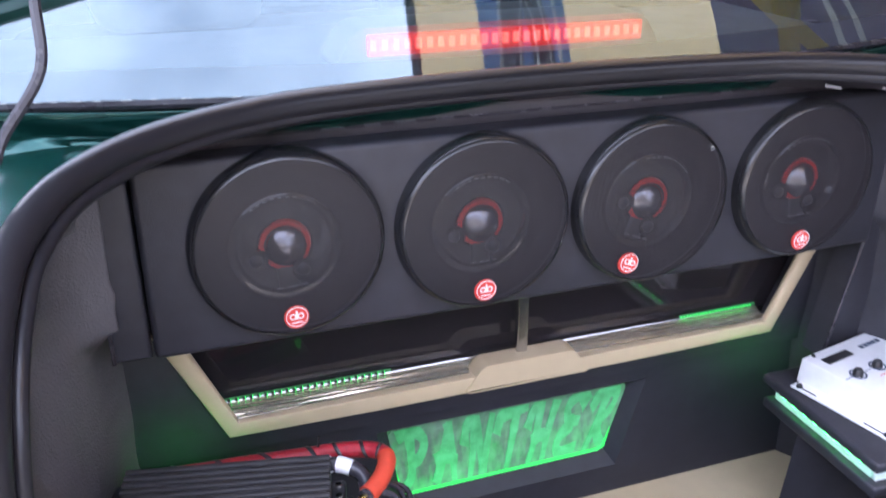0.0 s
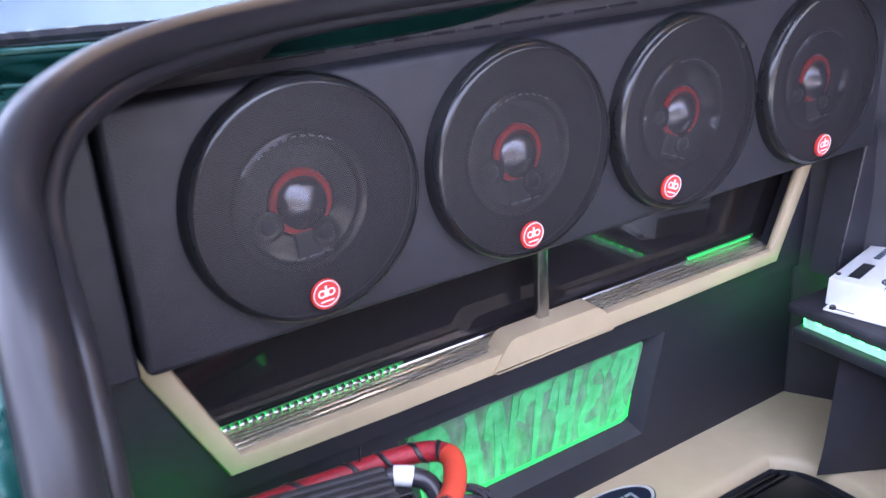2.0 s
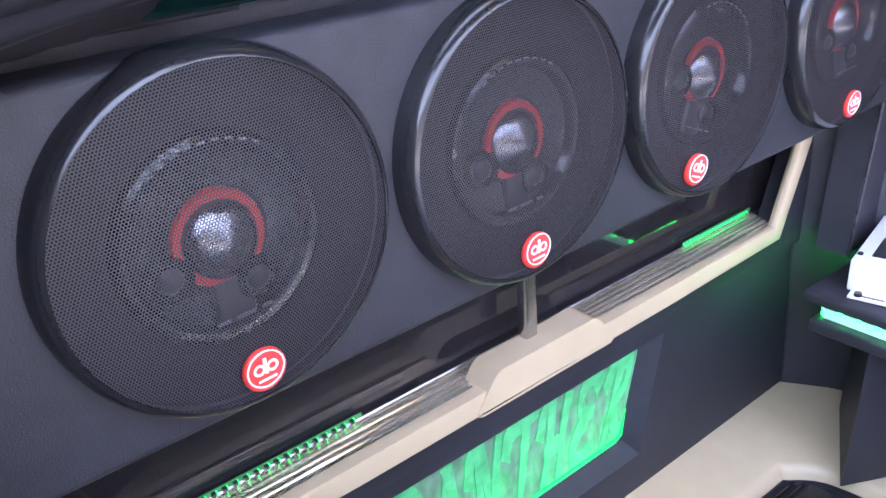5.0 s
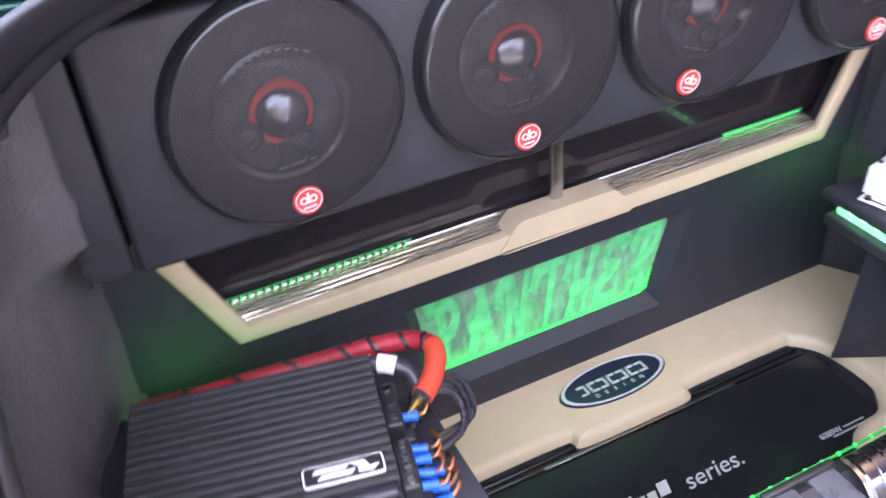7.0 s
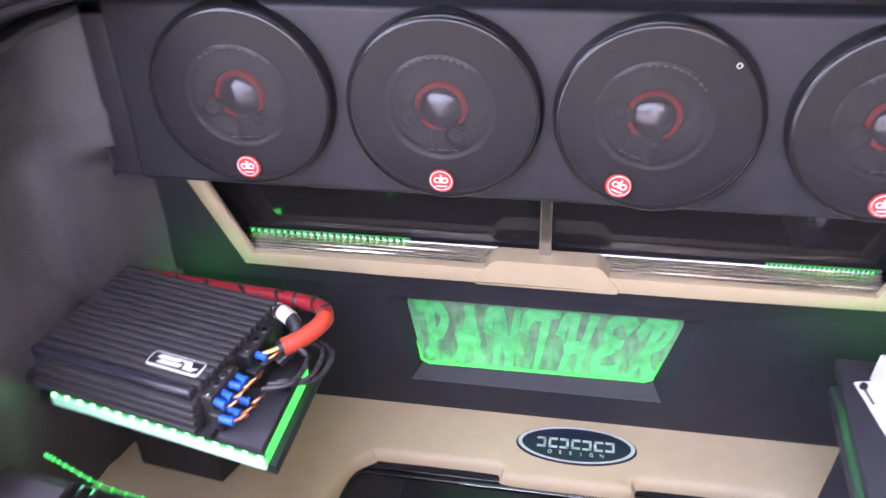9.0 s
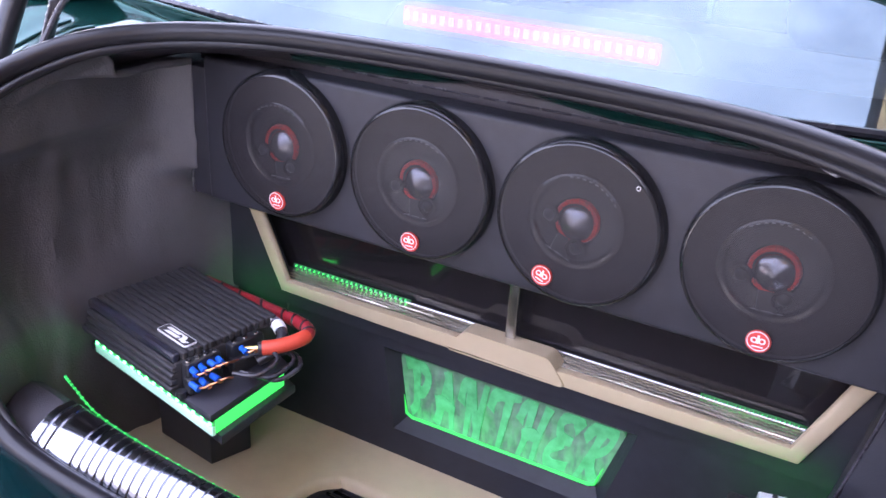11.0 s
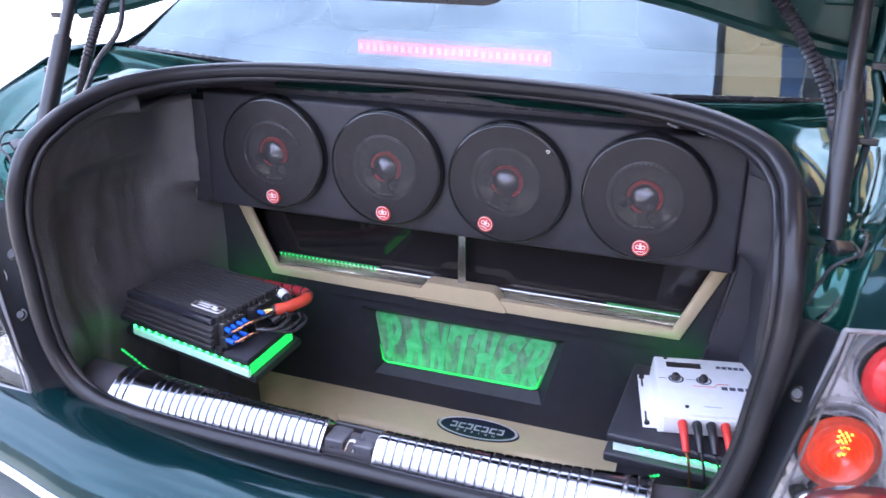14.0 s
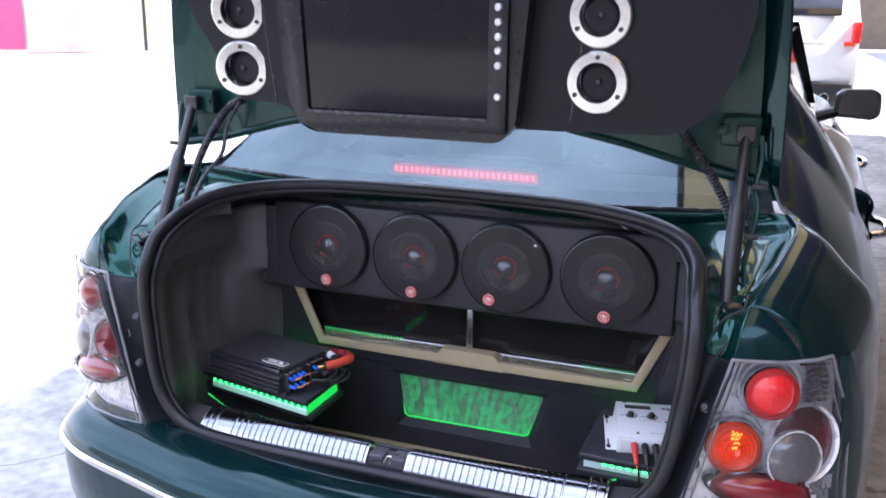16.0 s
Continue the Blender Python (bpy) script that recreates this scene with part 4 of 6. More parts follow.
def lid_bottom(x):
    a = abs(x)
    return lerp_curve([(0, 1.345), (0.2, 1.335), (0.40, 1.295), (0.55, 1.255), (0.66, 1.235)], a)


LID_TOP = 1.93
rows = []
for k in range(13):
    t = k / 12
    row = []
    for i in range(33):
        u = i / 16 - 1
        hw = 0.672 - 0.05 * t * t
        x = u * hw
        z = lid_bottom(u * 0.66) + (LID_TOP - 0.05 * u * u - lid_bottom(u * 0.66)) * t
        edge = max(0.0, (abs(u) - 0.9) / 0.1)
        row.append(lid_pt(x, z, 0.0 - 0.06 + 0.045 * edge ** 2))
    rows.append(row)
lid = thick(part("trunk_lid", sheet(rows), PAINT, car, "dark green trunk lid standing open"), 0.006, 1.0)
inner = []
for k in range(9):
    t = k / 8
    row = []
    for i in range(33):
        u = i / 16 - 1
        x = u * (0.63 - 0.05 * t * t)
        z = lid_bottom(u * 0.64) + 0.012 + (LID_TOP - 0.03 - 0.05 * u * u - lid_bottom(u * 0.64)) * t
        a = abs(u)
        dep = lerp_curve([(0, -0.01), (0.80, -0.01), (0.86, -0.035), (0.93, -0.035), (0.97, -0.012), (1.0, -0.03)], a)
        row.append(lid_pt(x, z, dep))
    inner.append(row)
part("inner_panel", sheet(inner), PAINT_IN, lid, "green painted inner frame of the lid")
edge_line = [lid_pt(u * 0.652, lid_bottom(u * 0.66) + 0.004, -0.02) for u in (i / 20 - 1 for i in range(41))]
part("lid_edge", tube(edge_line, 0.010, 8), PAINT_IN, lid)

board = prism(rounded([(-0.425, 1.42), (-0.413, 1.385), (-0.40, 1.366), (-0.29, 1.362), (-0.25, 1.338), (0.25, 1.338), (0.48, 1.342), (0.515, 1.355), (0.55, 1.385), (0.585, 1.445), (0.608, 1.54), (0.61, 1.85), (-0.53, 1.85), (-0.50, 1.545), (-0.453, 1.478)], 0.03, 5), 0.135, None, 0.018, 4)
LM = Matrix.Translation((0, LID_Y - 0.11, LID_Z)) @ pose(0, 0, 0, math.degrees(math.atan(LID_SLOPE)), 0, 0) @ Matrix.Translation((0, -0.03, -LID_Z))
board.transform(LM)
LIDVINYL = mat("lid_vinyl", (0.005, 0.005, 0.010), 0.34, var=0.25, scale=40, bump=0.25, bump_scale=450, spec=0.25)
PODBLACK = mat("pod_plastic", (0.010, 0.010, 0.014), 0.26, var=0.2, scale=80, bump=0.04, spec=0.35)
lid_panel = tagged(part("lid_panel", board, LIDVINYL), "black vinyl covered panel fixed inside the trunk lid", "panel")

for s in (1, -1):
    part("seam", tube([LM @ Vector((s * x, 0.001, z)) for x, z in ((0.305, 1.36), (0.315, 1.45), (0.33, 1.60), (0.34, 1.83))], 0.0022, 6), RUBBER, lid_panel, "sewn seam")
monitor = thing("monitor", LM @ Vector((-0.02, 0, 1.32)), "black flip screen set in the trunk lid, switched off", "monitor")
part("pod", prism(rounded([(-0.265, 1.66), (-0.255, 1.40), (-0.225, 1.318), (0.185, 1.318), (0.215, 1.35), (0.245, 1.66)], 0.035, 5), 0.05, LM @ Matrix.Translation((0, -0.05, 0)), 0.010, 3), PODBLACK, monitor, "black moulded surround")
part("bezel", ring_prism([(-0.232, 1.63), (-0.222, 1.338), (0.200, 1.338), (0.205, 1.63)], [(-0.205, 1.615), (-0.197, 1.366), (0.165, 1.366), (0.168, 1.615)], 0.014, LM @ Matrix.Translation((0, -0.064, 0)), 0.003), PODBLACK, monitor, "black plastic bezel")
part("screen", box((-0.206, -0.058, 1.364), (0.169, -0.048, 1.617), 0.001, LM), SCREEN, monitor, "dark grey screen")
part("screen_strip", box((-0.200, -0.0655, 1.359), (0.168, -0.0605, 1.3645), 0.001, LM), RUBBER, monitor, "grey line under the screen")
for z in (1.405, 1.46, 1.486, 1.510, 1.535, 1.56):
    part("button", lathe([(0, -0.004), (0.005, -0.004), (0.007, -0.001), (0.007, 0.003)], 16, LM @ Matrix.Translation((0.186, -0.066, z))), SILVER, monitor, "silver button")

for x in (-0.378, 0.352):
    for z in (1.430, 1.545):
        horn = thing("horn_tweeter", LM @ Vector((x, -0.002, z)), "silver ring horn tweeter screwed to the lid panel", "tweeter", "tweeters on the trunk lid")
        m4 = LM @ Matrix.Translation((x, -0.002, z)) @ pose(0, 0, 0, 0, 0, 14 if x < 0 else -3)
        part("ring", lathe([(0.034, 0.004), (0.034, -0.008), (0.036, -0.011), (0.053, -0.010), (0.056, -0.007), (0.057, 0.006)], 48, m4), STEEL, horn, "brushed silver mounting ring")
        part("throat", lathe([(0.035, -0.008), (0.028, 0.0), (0.018, 0.014), (0.011, 0.024), (0.0, 0.026)], 40, m4), GLOSS, horn, "black flared throat")
        part("bullet", lathe([(0.0, -0.006), (0.006, -0.002), (0.010, 0.008), (0.010, 0.026)], 24, m4), PLASTIC, horn, "dark centre bullet")
        for a in (90, 210, 330):
            part("screw", lathe([(0, -0.0135), (0.0042, -0.013), (0.0045, -0.010)], 12, m4 @ Matrix.Translation((0.0445 * math.cos(radians(a)), 0, 0.0445 * math.sin(radians(a))))), PLASTIC, horn, "black screw")

for s in (1, -1):
    a, b = Vector((s * 0.606, -0.235, 1.035)), Vector((s * 0.607, -0.075, 1.335))
    strut = thing("gas_strut", a, "black gas strut holding the trunk lid open", "strut", "lid struts")
    mid = a.lerp(b, 0.60)
    part("cylinder", tube([a.lerp(b, 0.06), a.lerp(b, 0.08), mid, mid], lambda t: 0.015, 14), PLASTIC, strut, "thick black cylinder")
    part("rod", tube([mid, b], 0.0105, 12), PLASTIC, strut, "thinner upper sleeve")
    part("joint", box((-0.016, -0.012, -0.018), (0.016, 0.012, 0.022), 0.005, Matrix.Translation(a)), PLASTIC, strut, "plastic lower joint")
    part("joint", box((-0.018, -0.012, -0.015), (0.018, 0.012, 0.018), 0.005, Matrix.Translation(b)), PLASTIC, strut, "upper joint")
    bolt = part("hinge_plate", box((-0.035, -0.006, -0.025), (0.035, 0.02, 0.03), 0.004, Matrix.Translation(b + Vector((-s * 0.01, 0.02, 0.0)))), PAINT_IN, strut, "green bracket")
    part("bolt", lathe([(0, -0.011), (0.005, -0.011), (0.006, -0.006), (0.010, -0.005), (0.011, 0.0)], 12, Matrix.Translation(b + Vector((-s * 0.04, 0.012, 0.005)))), PAINT_IN, bolt, "steel bolt")
    hose = thing("cable_hose", lid_pt(s * 0.50, 1.335), "corrugated black cable hose from lid to body", "hose", "lid hoses")
    pts = smooth_line([lid_pt(s * 0.49, 1.345, -0.01), lid_pt(s * 0.50, 1.33, 0.03), Vector((s * 0.545, -0.10, 1.27)), Vector((s * 0.59, -0.10, 1.19)), Vector((s * 0.615, -0.13, 1.08))], 26)
    part("corrugation", tube(pts, lambda t: 0.0088 + 0.0016 * math.sin(t * 330), 10), RUBBER, hose)

    # pressed ridges, hinge arm and fixings in the channel beside the strut
    arm = thing("hinge_arm", (s * 0.642, -0.13, 1.04), "thin green hinge arm beside the gas strut", "hinge", "lid hinges")
    part("rail", tube(smooth_line([(s * 0.622, -0.205, 1.04), (s * 0.630, -0.185, 1.085), (s * 0.628, -0.165, 1.12), (s * 0.640, -0.12, 1.20), (s * 0.632, -0.10, 1.24), (s * 0.638, -0.085, 1.29), (s * 0.634, -0.078, 1.335)], 6), 0.0055, 8, squash=0.6), PAINT_IN, arm, "green pressed rail")
    part("wire", tube(smooth_line([(s * 0.628, -0.195, 1.07), (s * 0.618, -0.175, 1.105), (s * 0.634, -0.15, 1.15), (s * 0.622, -0.12, 1.21), (s * 0.612, -0.10, 1.25)], 8), 0.003, 6), RUBBER, arm, "black wire tied to the rail")
    for k in range(3):
        c = Vector((s * (0.630 + 0.004 * k), -0.19 + 0.04 * k, 1.075 + 0.085 * k))
        part("clip", box((-0.012, -0.004, -0.004), (0.012, 0.004, 0.005), 0.0015, Matrix.Translation(c)), PLASTIC, arm, "black clip")
    foot = part("bracket", box((-0.022, -0.02, -0.006), (0.024, 0.03, 0.004), 0.002, Matrix.Translation((s * 0.618, -0.235, 1.020)) @ pose(0, 0, 0, 25, 0, 0)), PLASTIC, strut, "dark bracket")
    part("pivot", lathe([(0, -0.022), (0.006, -0.022), (0.007, -0.012), (0.010, -0.011), (0.010, 0.0)], 14, Matrix.Translation((s * 0.620, -0.225, 1.04)) @ pose(0, 0, 0, 0, 0, 90 * s)), STEEL, foot, "steel pivot pin")
    for k, (y, z) in enumerate(((-0.30, 0.985), (-0.345, 0.90), (-0.36, 0.80))):
        part("bolt", lathe([(0, -0.005), (0.006, -0.005), (0.007, -0.001), (0.010, 0.0)], 12, Matrix.Translation((s * (0.600 - 0.008 * k), y + 0.008, z)) @ pose(0, 0, 0, -30, 0, -s * 20)), PLASTIC, car, "dark bolt in the channel")
for s in (1, -1):
    loom = thing("lamp_wires", (s * 0.60, -0.30, 1.03), "thin wires and a connector in the channel above the tail light", "wire", "lamp wires")
    for k, pts in enumerate((((0.585, -0.315, 1.005), (0.605, -0.295, 1.045), (0.632, -0.285, 1.062), (0.628, -0.25, 1.062), (0.612, -0.22, 1.066)), ((0.60, -0.32, 0.985), (0.622, -0.308, 1.025), (0.640, -0.27, 1.075), (0.634, -0.23, 1.075)), ((0.578, -0.31, 1.02), (0.592, -0.275, 1.05), (0.60, -0.245, 1.058)))):
        part("wire", tube(smooth_line([(s * x, y, z) for x, y, z in pts], 8), 0.0022 - 0.0003 * k, 6), RUBBER, loom, "thin wire")
    part("connector", box((-0.014, -0.010, -0.007), (0.014, 0.010, 0.007), 0.003, Matrix.Translation((s * 0.618, -0.262, 1.058)) @ pose(0, 0, 0, 20, 10, 30 * s)), PLASTIC, loom, "black connector")
loose = thing("loose_cable", (-0.56, -0.17, 1.08), "thin black cable hanging from lid to trunk edge", "cable")
part("jacket", tube(smooth_line([(-0.475, -0.085, 1.345), (-0.500, -0.10, 1.29), (-0.505, -0.12, 1.23), (-0.54, -0.14, 1.18), (-0.555, -0.165, 1.13), (-0.565, -0.20, 1.085)], 8), 0.0045, 8), RUBBER, loose)
# ---------------------------------------------------------------- inside the trunk
# lining: left and right walls, roof of the trunk, floor pan


def wall_rows(s):
    """From the seal's inner side back to the end of the speaker board, row by row upwards."""
    rows = []
    edge = [(0.53, -0.352, 0.44), (0.53, -0.352, 0.60)] + half[4:13]
    for q in smooth_line(edge, 8):
        up = min(q.z, 1.115)
        k = max(0.0, (q.z - 0.98) / 0.16)
        back = lerp_curve([(0.44, 0.114), (0.89, 0.114), (0.92, 0.03), (1.2, 0.03)], q.z)
        calm = 1.0 - min(1.0, max(0.0, (q.z - 0.90) / 0.12))
        reach = min(0.597, q.x + 0.008 + 0.037 * calm)
        up = min(q.z - 0.02 * min(1.0, 3 * k), 1.085)
        y1 = min(q.y + 0.050, q.y * 0.55 - 0.03) if q.y < -0.12 else q.y + 0.02
        y2 = max(q.y * 0.55 - 0.02, y1 + 0.012)
        y3 = max(-0.06 + 0.03 * k, y2 + 0.012)
        line = [(q.x - 0.008, q.y + 0.008, q.z - 0.006), (q.x - 0.006, y1, q.z - 0.02 * k - 0.004), (reach - 0.01 * k, y2, up), (reach - 0.01, y3, up), (min(0.545, max(0.49, reach - 0.02)), max(0.0, y3 + 0.006), up), (0.49, max(back, y3 + 0.012), up)]
        row = []
        for p in smooth_line(line, 12):
            d = 0.010 * noise.noise(Vector((p.y * 8, p.z * 5, s * 3.0))) + 0.006 * noise.noise(Vector((p.y * 22 + p.z * 9, p.z * 7, s * 7.0)))
            fold = noise.noise(Vector((p.y * 26 + 1.5 * noise.noise(Vector((p.z * 6, p.y * 3, s))), p.z * 2.2, s * 11.0)))
            d += 0.013 * max(0.0, fold) * min(1.0, max(0.0, (p.y + 0.33) / 0.04)) * min(1.0, max(0.0, (0.02 - p.y) / 0.06))
            if s > 0:
                d += 0.005 * min(1.0, max(0.0, min(p.y + 0.215, -0.035 - p.y, p.z - 0.72, 1.0 - p.z - 0.25 * (p.y + 0.12)) / 0.008))
            else:
                d -= 0.006 * math.exp(-((p.y + 0.135 - 0.16 * (p.z - 0.99)) / 0.011) ** 2) * min(1.0, max(0.0, (1.0 - p.z) / 0.02)) + 0.006 * math.exp(-((p.z - 0.985 + 0.12 * (p.y + 0.13)) / 0.011) ** 2) * min(1.0, max(0.0, (p.y + 0.14) / 0.02))
            row.append(Vector((s * (p.x + min(d, 0.004 + 0.02 * calm) * (0.25 + 0.75 * calm)), p.y, p.z)))
        rows.append(row)
    return rows


# Left side takes the paler copy: light and haze on it are in the colour.
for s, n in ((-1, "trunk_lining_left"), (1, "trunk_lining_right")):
    tagged(thick(part(n, sheet(wall_rows(s)), HAZED_LINER if s < 0 else VINYL), 0.01, 1.0), "black leather-look lining of the trunk side", "lining", kind="structure")
top = sheet([[Vector((x * 0.50, y, 1.098 + 0.014 * (1 - x * x))) for x in (i / 10 - 1 for i in range(21))] for y in (0.062, 0.12, 0.36)])
tagged(thick(part("trunk_ceiling", top, LINER_DARK), 0.01), "black underside of the rear deck", "ceiling", kind="structure")
crown = [Vector(p) for p in half[11:]] + [Vector((-x, y, z)) for x, y, z in half[-2:10:-1]]
crown = smooth_line(crown, 4)
flange = sheet([[p + Vector((0, 0.004, -0.010)) for p in crown], [Vector((p.x * 0.985, p.y * 0.6 + 0.028, p.z - 0.020)) for p in crown], [Vector((p.x * 0.96, 0.075, 1.105 - 0.02 * abs(p.x))) for p in crown]])
tagged(part("trunk_flange", flange, LINER_DARK), "dark inner flange under the trunk's upper edge", "lining", kind="structure")
tagged(part("trunk_pan", box((-0.62, -0.36, 0.40), (0.62, 0.4, 0.41)), LINER_DARK), "dark floor pan below the trunk boards", "floor", kind="structure")
tagged(part("trunk_back", box((-0.66, 0.36, 0.40), (0.66, 0.38, 1.13)), LINER_DARK), "dark seat back behind the trunk boards", "wall", kind="structure")


def sill_edge(x):
    """Inner edge of the sill in plan: it bows to the rear in the middle."""
    return -0.303 + 0.034 * min(1.3, (abs(x) / 0.45) ** 2.5)


sill_in = sheet([[Vector((x, -0.352 if k == 0 else sill_edge(x) + k, z)) for x in (-0.53 + 0.053 * i for i in range(21))] for k, z in ((0, 0.672), (-0.012, 0.688), (0.003, 0.679), (0.006, 0.44))])
tagged(thick(part("sill_wall", sill_in, LINER_DARK), 0.01), "dark inner face of the trunk sill", "wall", kind="structure")

SP = Matrix.Translation((0.578, 0, 0)) @ pose(0, 0, 0, 0, 0, 90)
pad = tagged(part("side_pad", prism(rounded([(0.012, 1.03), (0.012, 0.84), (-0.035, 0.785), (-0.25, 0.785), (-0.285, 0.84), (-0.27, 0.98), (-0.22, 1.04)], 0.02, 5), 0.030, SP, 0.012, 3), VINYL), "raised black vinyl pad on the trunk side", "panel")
part("inset", prism(rounded([(-0.012, 1.012), (-0.012, 0.852), (-0.048, 0.808), (-0.24, 0.808), (-0.262, 0.85), (-0.25, 0.97), (-0.21, 1.018)], 0.015, 4), 0.004, Matrix.Translation((-0.0285, 0, 0)) @ SP, 0.002), LINER_DARK, pad, "inset field")

# speaker board
SX, SZ, SR, BY = (-0.313, -0.091, 0.127, 0.353), 0.999, 0.1050, 0.024
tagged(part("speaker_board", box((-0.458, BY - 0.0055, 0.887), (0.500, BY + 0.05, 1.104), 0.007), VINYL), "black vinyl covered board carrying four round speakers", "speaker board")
for poly in ([(-0.50, 0.884), (-0.4605, 0.884), (-0.4605, 1.085), (-0.50, 1.085)], [(0.5025, 1.085), (0.535, 1.085), (0.56, 0.70), (0.466, 0.70), (0.5025, 0.889)]):
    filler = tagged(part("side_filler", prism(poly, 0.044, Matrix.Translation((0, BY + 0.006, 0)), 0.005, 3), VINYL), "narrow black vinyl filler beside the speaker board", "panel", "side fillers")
    part("piping", tube([Vector((x, BY + 0.0065, z)) for x, z in ((poly[0], poly[3]) if poly[0][0] < 0 else (poly[0], poly[4], poly[3]))], 0.0022, 6), RUBBER, filler, "rolled edge")
top_f = tagged(part("top_filler", box((-0.43, 0.050, 1.100), (0.45, 0.085, 1.128), 0.006), LINER_DARK), "black strip above the speaker board", "panel")
part("seam", tube([Vector((x, 0.0495, 1.114)) for x in (-0.42, -0.2, 0.0, 0.2, 0.44)], 0.0015, 6), RUBBER, top_f, "sewn seam")


def speaker():
    root = thing("coaxial_speaker", (0, 0, 0), "round black coaxial speaker with perforated grille, silver dome and red badge", "speaker", "speakers in the board")
    ring = Matrix.Translation((0.004, 0, 0)) @ Matrix.Diagonal((1, 1.15, 1, 1))
    part("rim", lathe([(SR, 0.002), (SR, -0.006), (SR - 0.0008, -0.013), (SR - 0.0026, -0.0180), (SR - 0.0050, -0.0205), (SR - 0.0072, -0.0212), (SR - 0.0078, -0.0190)], 72, ring), RIMGLOSS, root, "moulded black rim")
    part("grille", lathe([(SR - 0.0076, -0.0202), (SR - 0.013, -0.0208), (SR - 0.02, -0.0212), (SR * 0.6, -0.0225), (SR * 0.3, -0.0235), (0, -0.024)], 64, ring), GRILLE, root, "black perforated metal grille")
    deep = Matrix.Translation((0, -0.0062, 0)) @ Matrix.Diagonal((1, 0.72, 1, 1))
    part("basket", lathe([(SR - 0.004, -0.0012), (0.092, -0.0016), (0.078, -0.0045), (0.070, -0.0045), (0.062, -0.0016), (0.03, -0.0016)], 48, ring @ deep), CONE, root, "dark cone and surround")
    part("inner_ring", lathe([(0.061, -0.004), (0.060, -0.0125), (0.057, -0.0150), (0.053, -0.0140), (0.050, -0.0060), (0.030, -0.0035)], 56, deep), GLOSS, root, "glossy black moulded ring")
    for a in (200, -62):
        c = Vector((0.0345 * math.cos(radians(a)), 0, 0.0345 * math.sin(radians(a))))
        side = part("small_tweeter", lathe([(0.0135, -0.004), (0.0130, -0.011), (0.0112, -0.012), (0.0105, -0.009), (0.0, -0.0075)], 28, deep @ Matrix.Translation(c)), GLOSS, root, "small black side tweeter")
        part("small_dome", lathe([(0.0078, -0.008), (0.006, -0.0115), (0.003, -0.013), (0, -0.0135)], 20, deep @ Matrix.Translation(c)), PLASTIC, side, "small dome")
    for x, w in ((-0.016, 0.008), (-0.004, 0.012), (0.012, 0.006)):
        part("print_mark", box((x, -0.0160, -0.0465), (x + w, -0.0150, -0.0450), 0, deep), MARKGREY, root, "plain pale mark")
    for i in range(9):
        a = radians(58 + 8 * i)
        part("print_mark", box((-0.0022, -0.0165, -0.0007), (0.0022, -0.0155, 0.0007), 0, deep @ Matrix.Translation((0.0565 * math.cos(a), 0, 0.0565 * math.sin(a))) @ pose(0, 0, 0, 0, 90 - math.degrees(a), 0)), MARKGREY, root, "plain pale mark")
    dome = part("tweeter", lathe([(0.0285, 0.0), (0.027, -0.007), (0.0225, -0.007)], 40, deep), REDRING, root, "red ring round the tweeter")
    part("dome", lathe([(0.0225, -0.004), (0.0208, -0.0078), (0.0160, -0.0118), (0.0100, -0.0156), (0.0045, -0.0190), (0.0012, -0.0208), (0.0, -0.0210)], 40, deep @ Matrix.Translation((0.0015, 0, -0.003))), DOME, dome, "silver dome")
    part("bridge", box((-0.012, -0.0125, -0.058), (0.012, -0.006, -0.024), 0.003), PLASTIC, root, "black bridge below the dome")
    badge = part("badge", lathe([(0.0, -0.0292), (0.0125, -0.0290), (0.0136, -0.0280), (0.0137, -0.0255)], 40, pose(0, 0, -0.077, 3, 0, 0)), RED, root, "round red badge")
    m4 = pose(0, -0.0295, -0.077, 3, 0, 0)
    part("badge_ring", lathe([(0.0112, 0.0004), (0.0112, -0.0003), (0.0120, -0.0003), (0.0120, 0.0004)], 40, m4), WHITE, badge, "white ring")
    marks = join(lathe([(0.0022, 0.0), (0.0022, -0.0003), (0.0038, -0.0003), (0.0038, 0)], 20, m4 @ Matrix.Translation((-0.0042, 0, 0.0008))),
                 lathe([(0.0022, 0.0), (0.0022, -0.0003), (0.0038, -0.0003), (0.0038, 0)], 20, m4 @ Matrix.Translation((0.0042, 0, 0.0008))),
                 box((-0.0011, -0.0003, -0.003), (0.0011, 0.0, 0.0075), 0, m4),
                 box((-0.006, -0.0003, -0.0075), (0.006, 0.0, -0.006), 0, m4))
    part("badge_mark", marks, WHITE, badge, "plain white mark")
    return root


first = speaker()
for x, turn, z in zip(SX, (-3, -1, 22, -2), (SZ + 0.004, SZ, SZ, SZ)):
    m4 = Matrix.Translation((x, BY, z)) @ pose(0, 0, 0, 0, turn, 0)
    if x == SX[0]:
        first.matrix_basis = m4
    else:
        copy_thing(first, m4)
tagged(part("grille_screw", lathe([(0.0016, -0.0255), (0.0020, -0.0272), (0.0032, -0.0272), (0.0036, -0.0225)], 6, Matrix.Translation((0.199, BY, 1.062))), STEEL), "small silver hollow screw in the grille of a speaker", "screw")

# opening below the board: tan frame with a raised middle
FY = 0.105
outer = [(-0.462, 0.872), (-0.388, 0.716), (-0.2, 0.716), (0.2, 0.716), (0.426, 0.716), (0.498, 0.872)]
inner = [(-0.434, 0.872), (-0.374, 0.738), (-0.2, 0.738), (0.2, 0.738), (0.412, 0.738), (0.470, 0.872)]
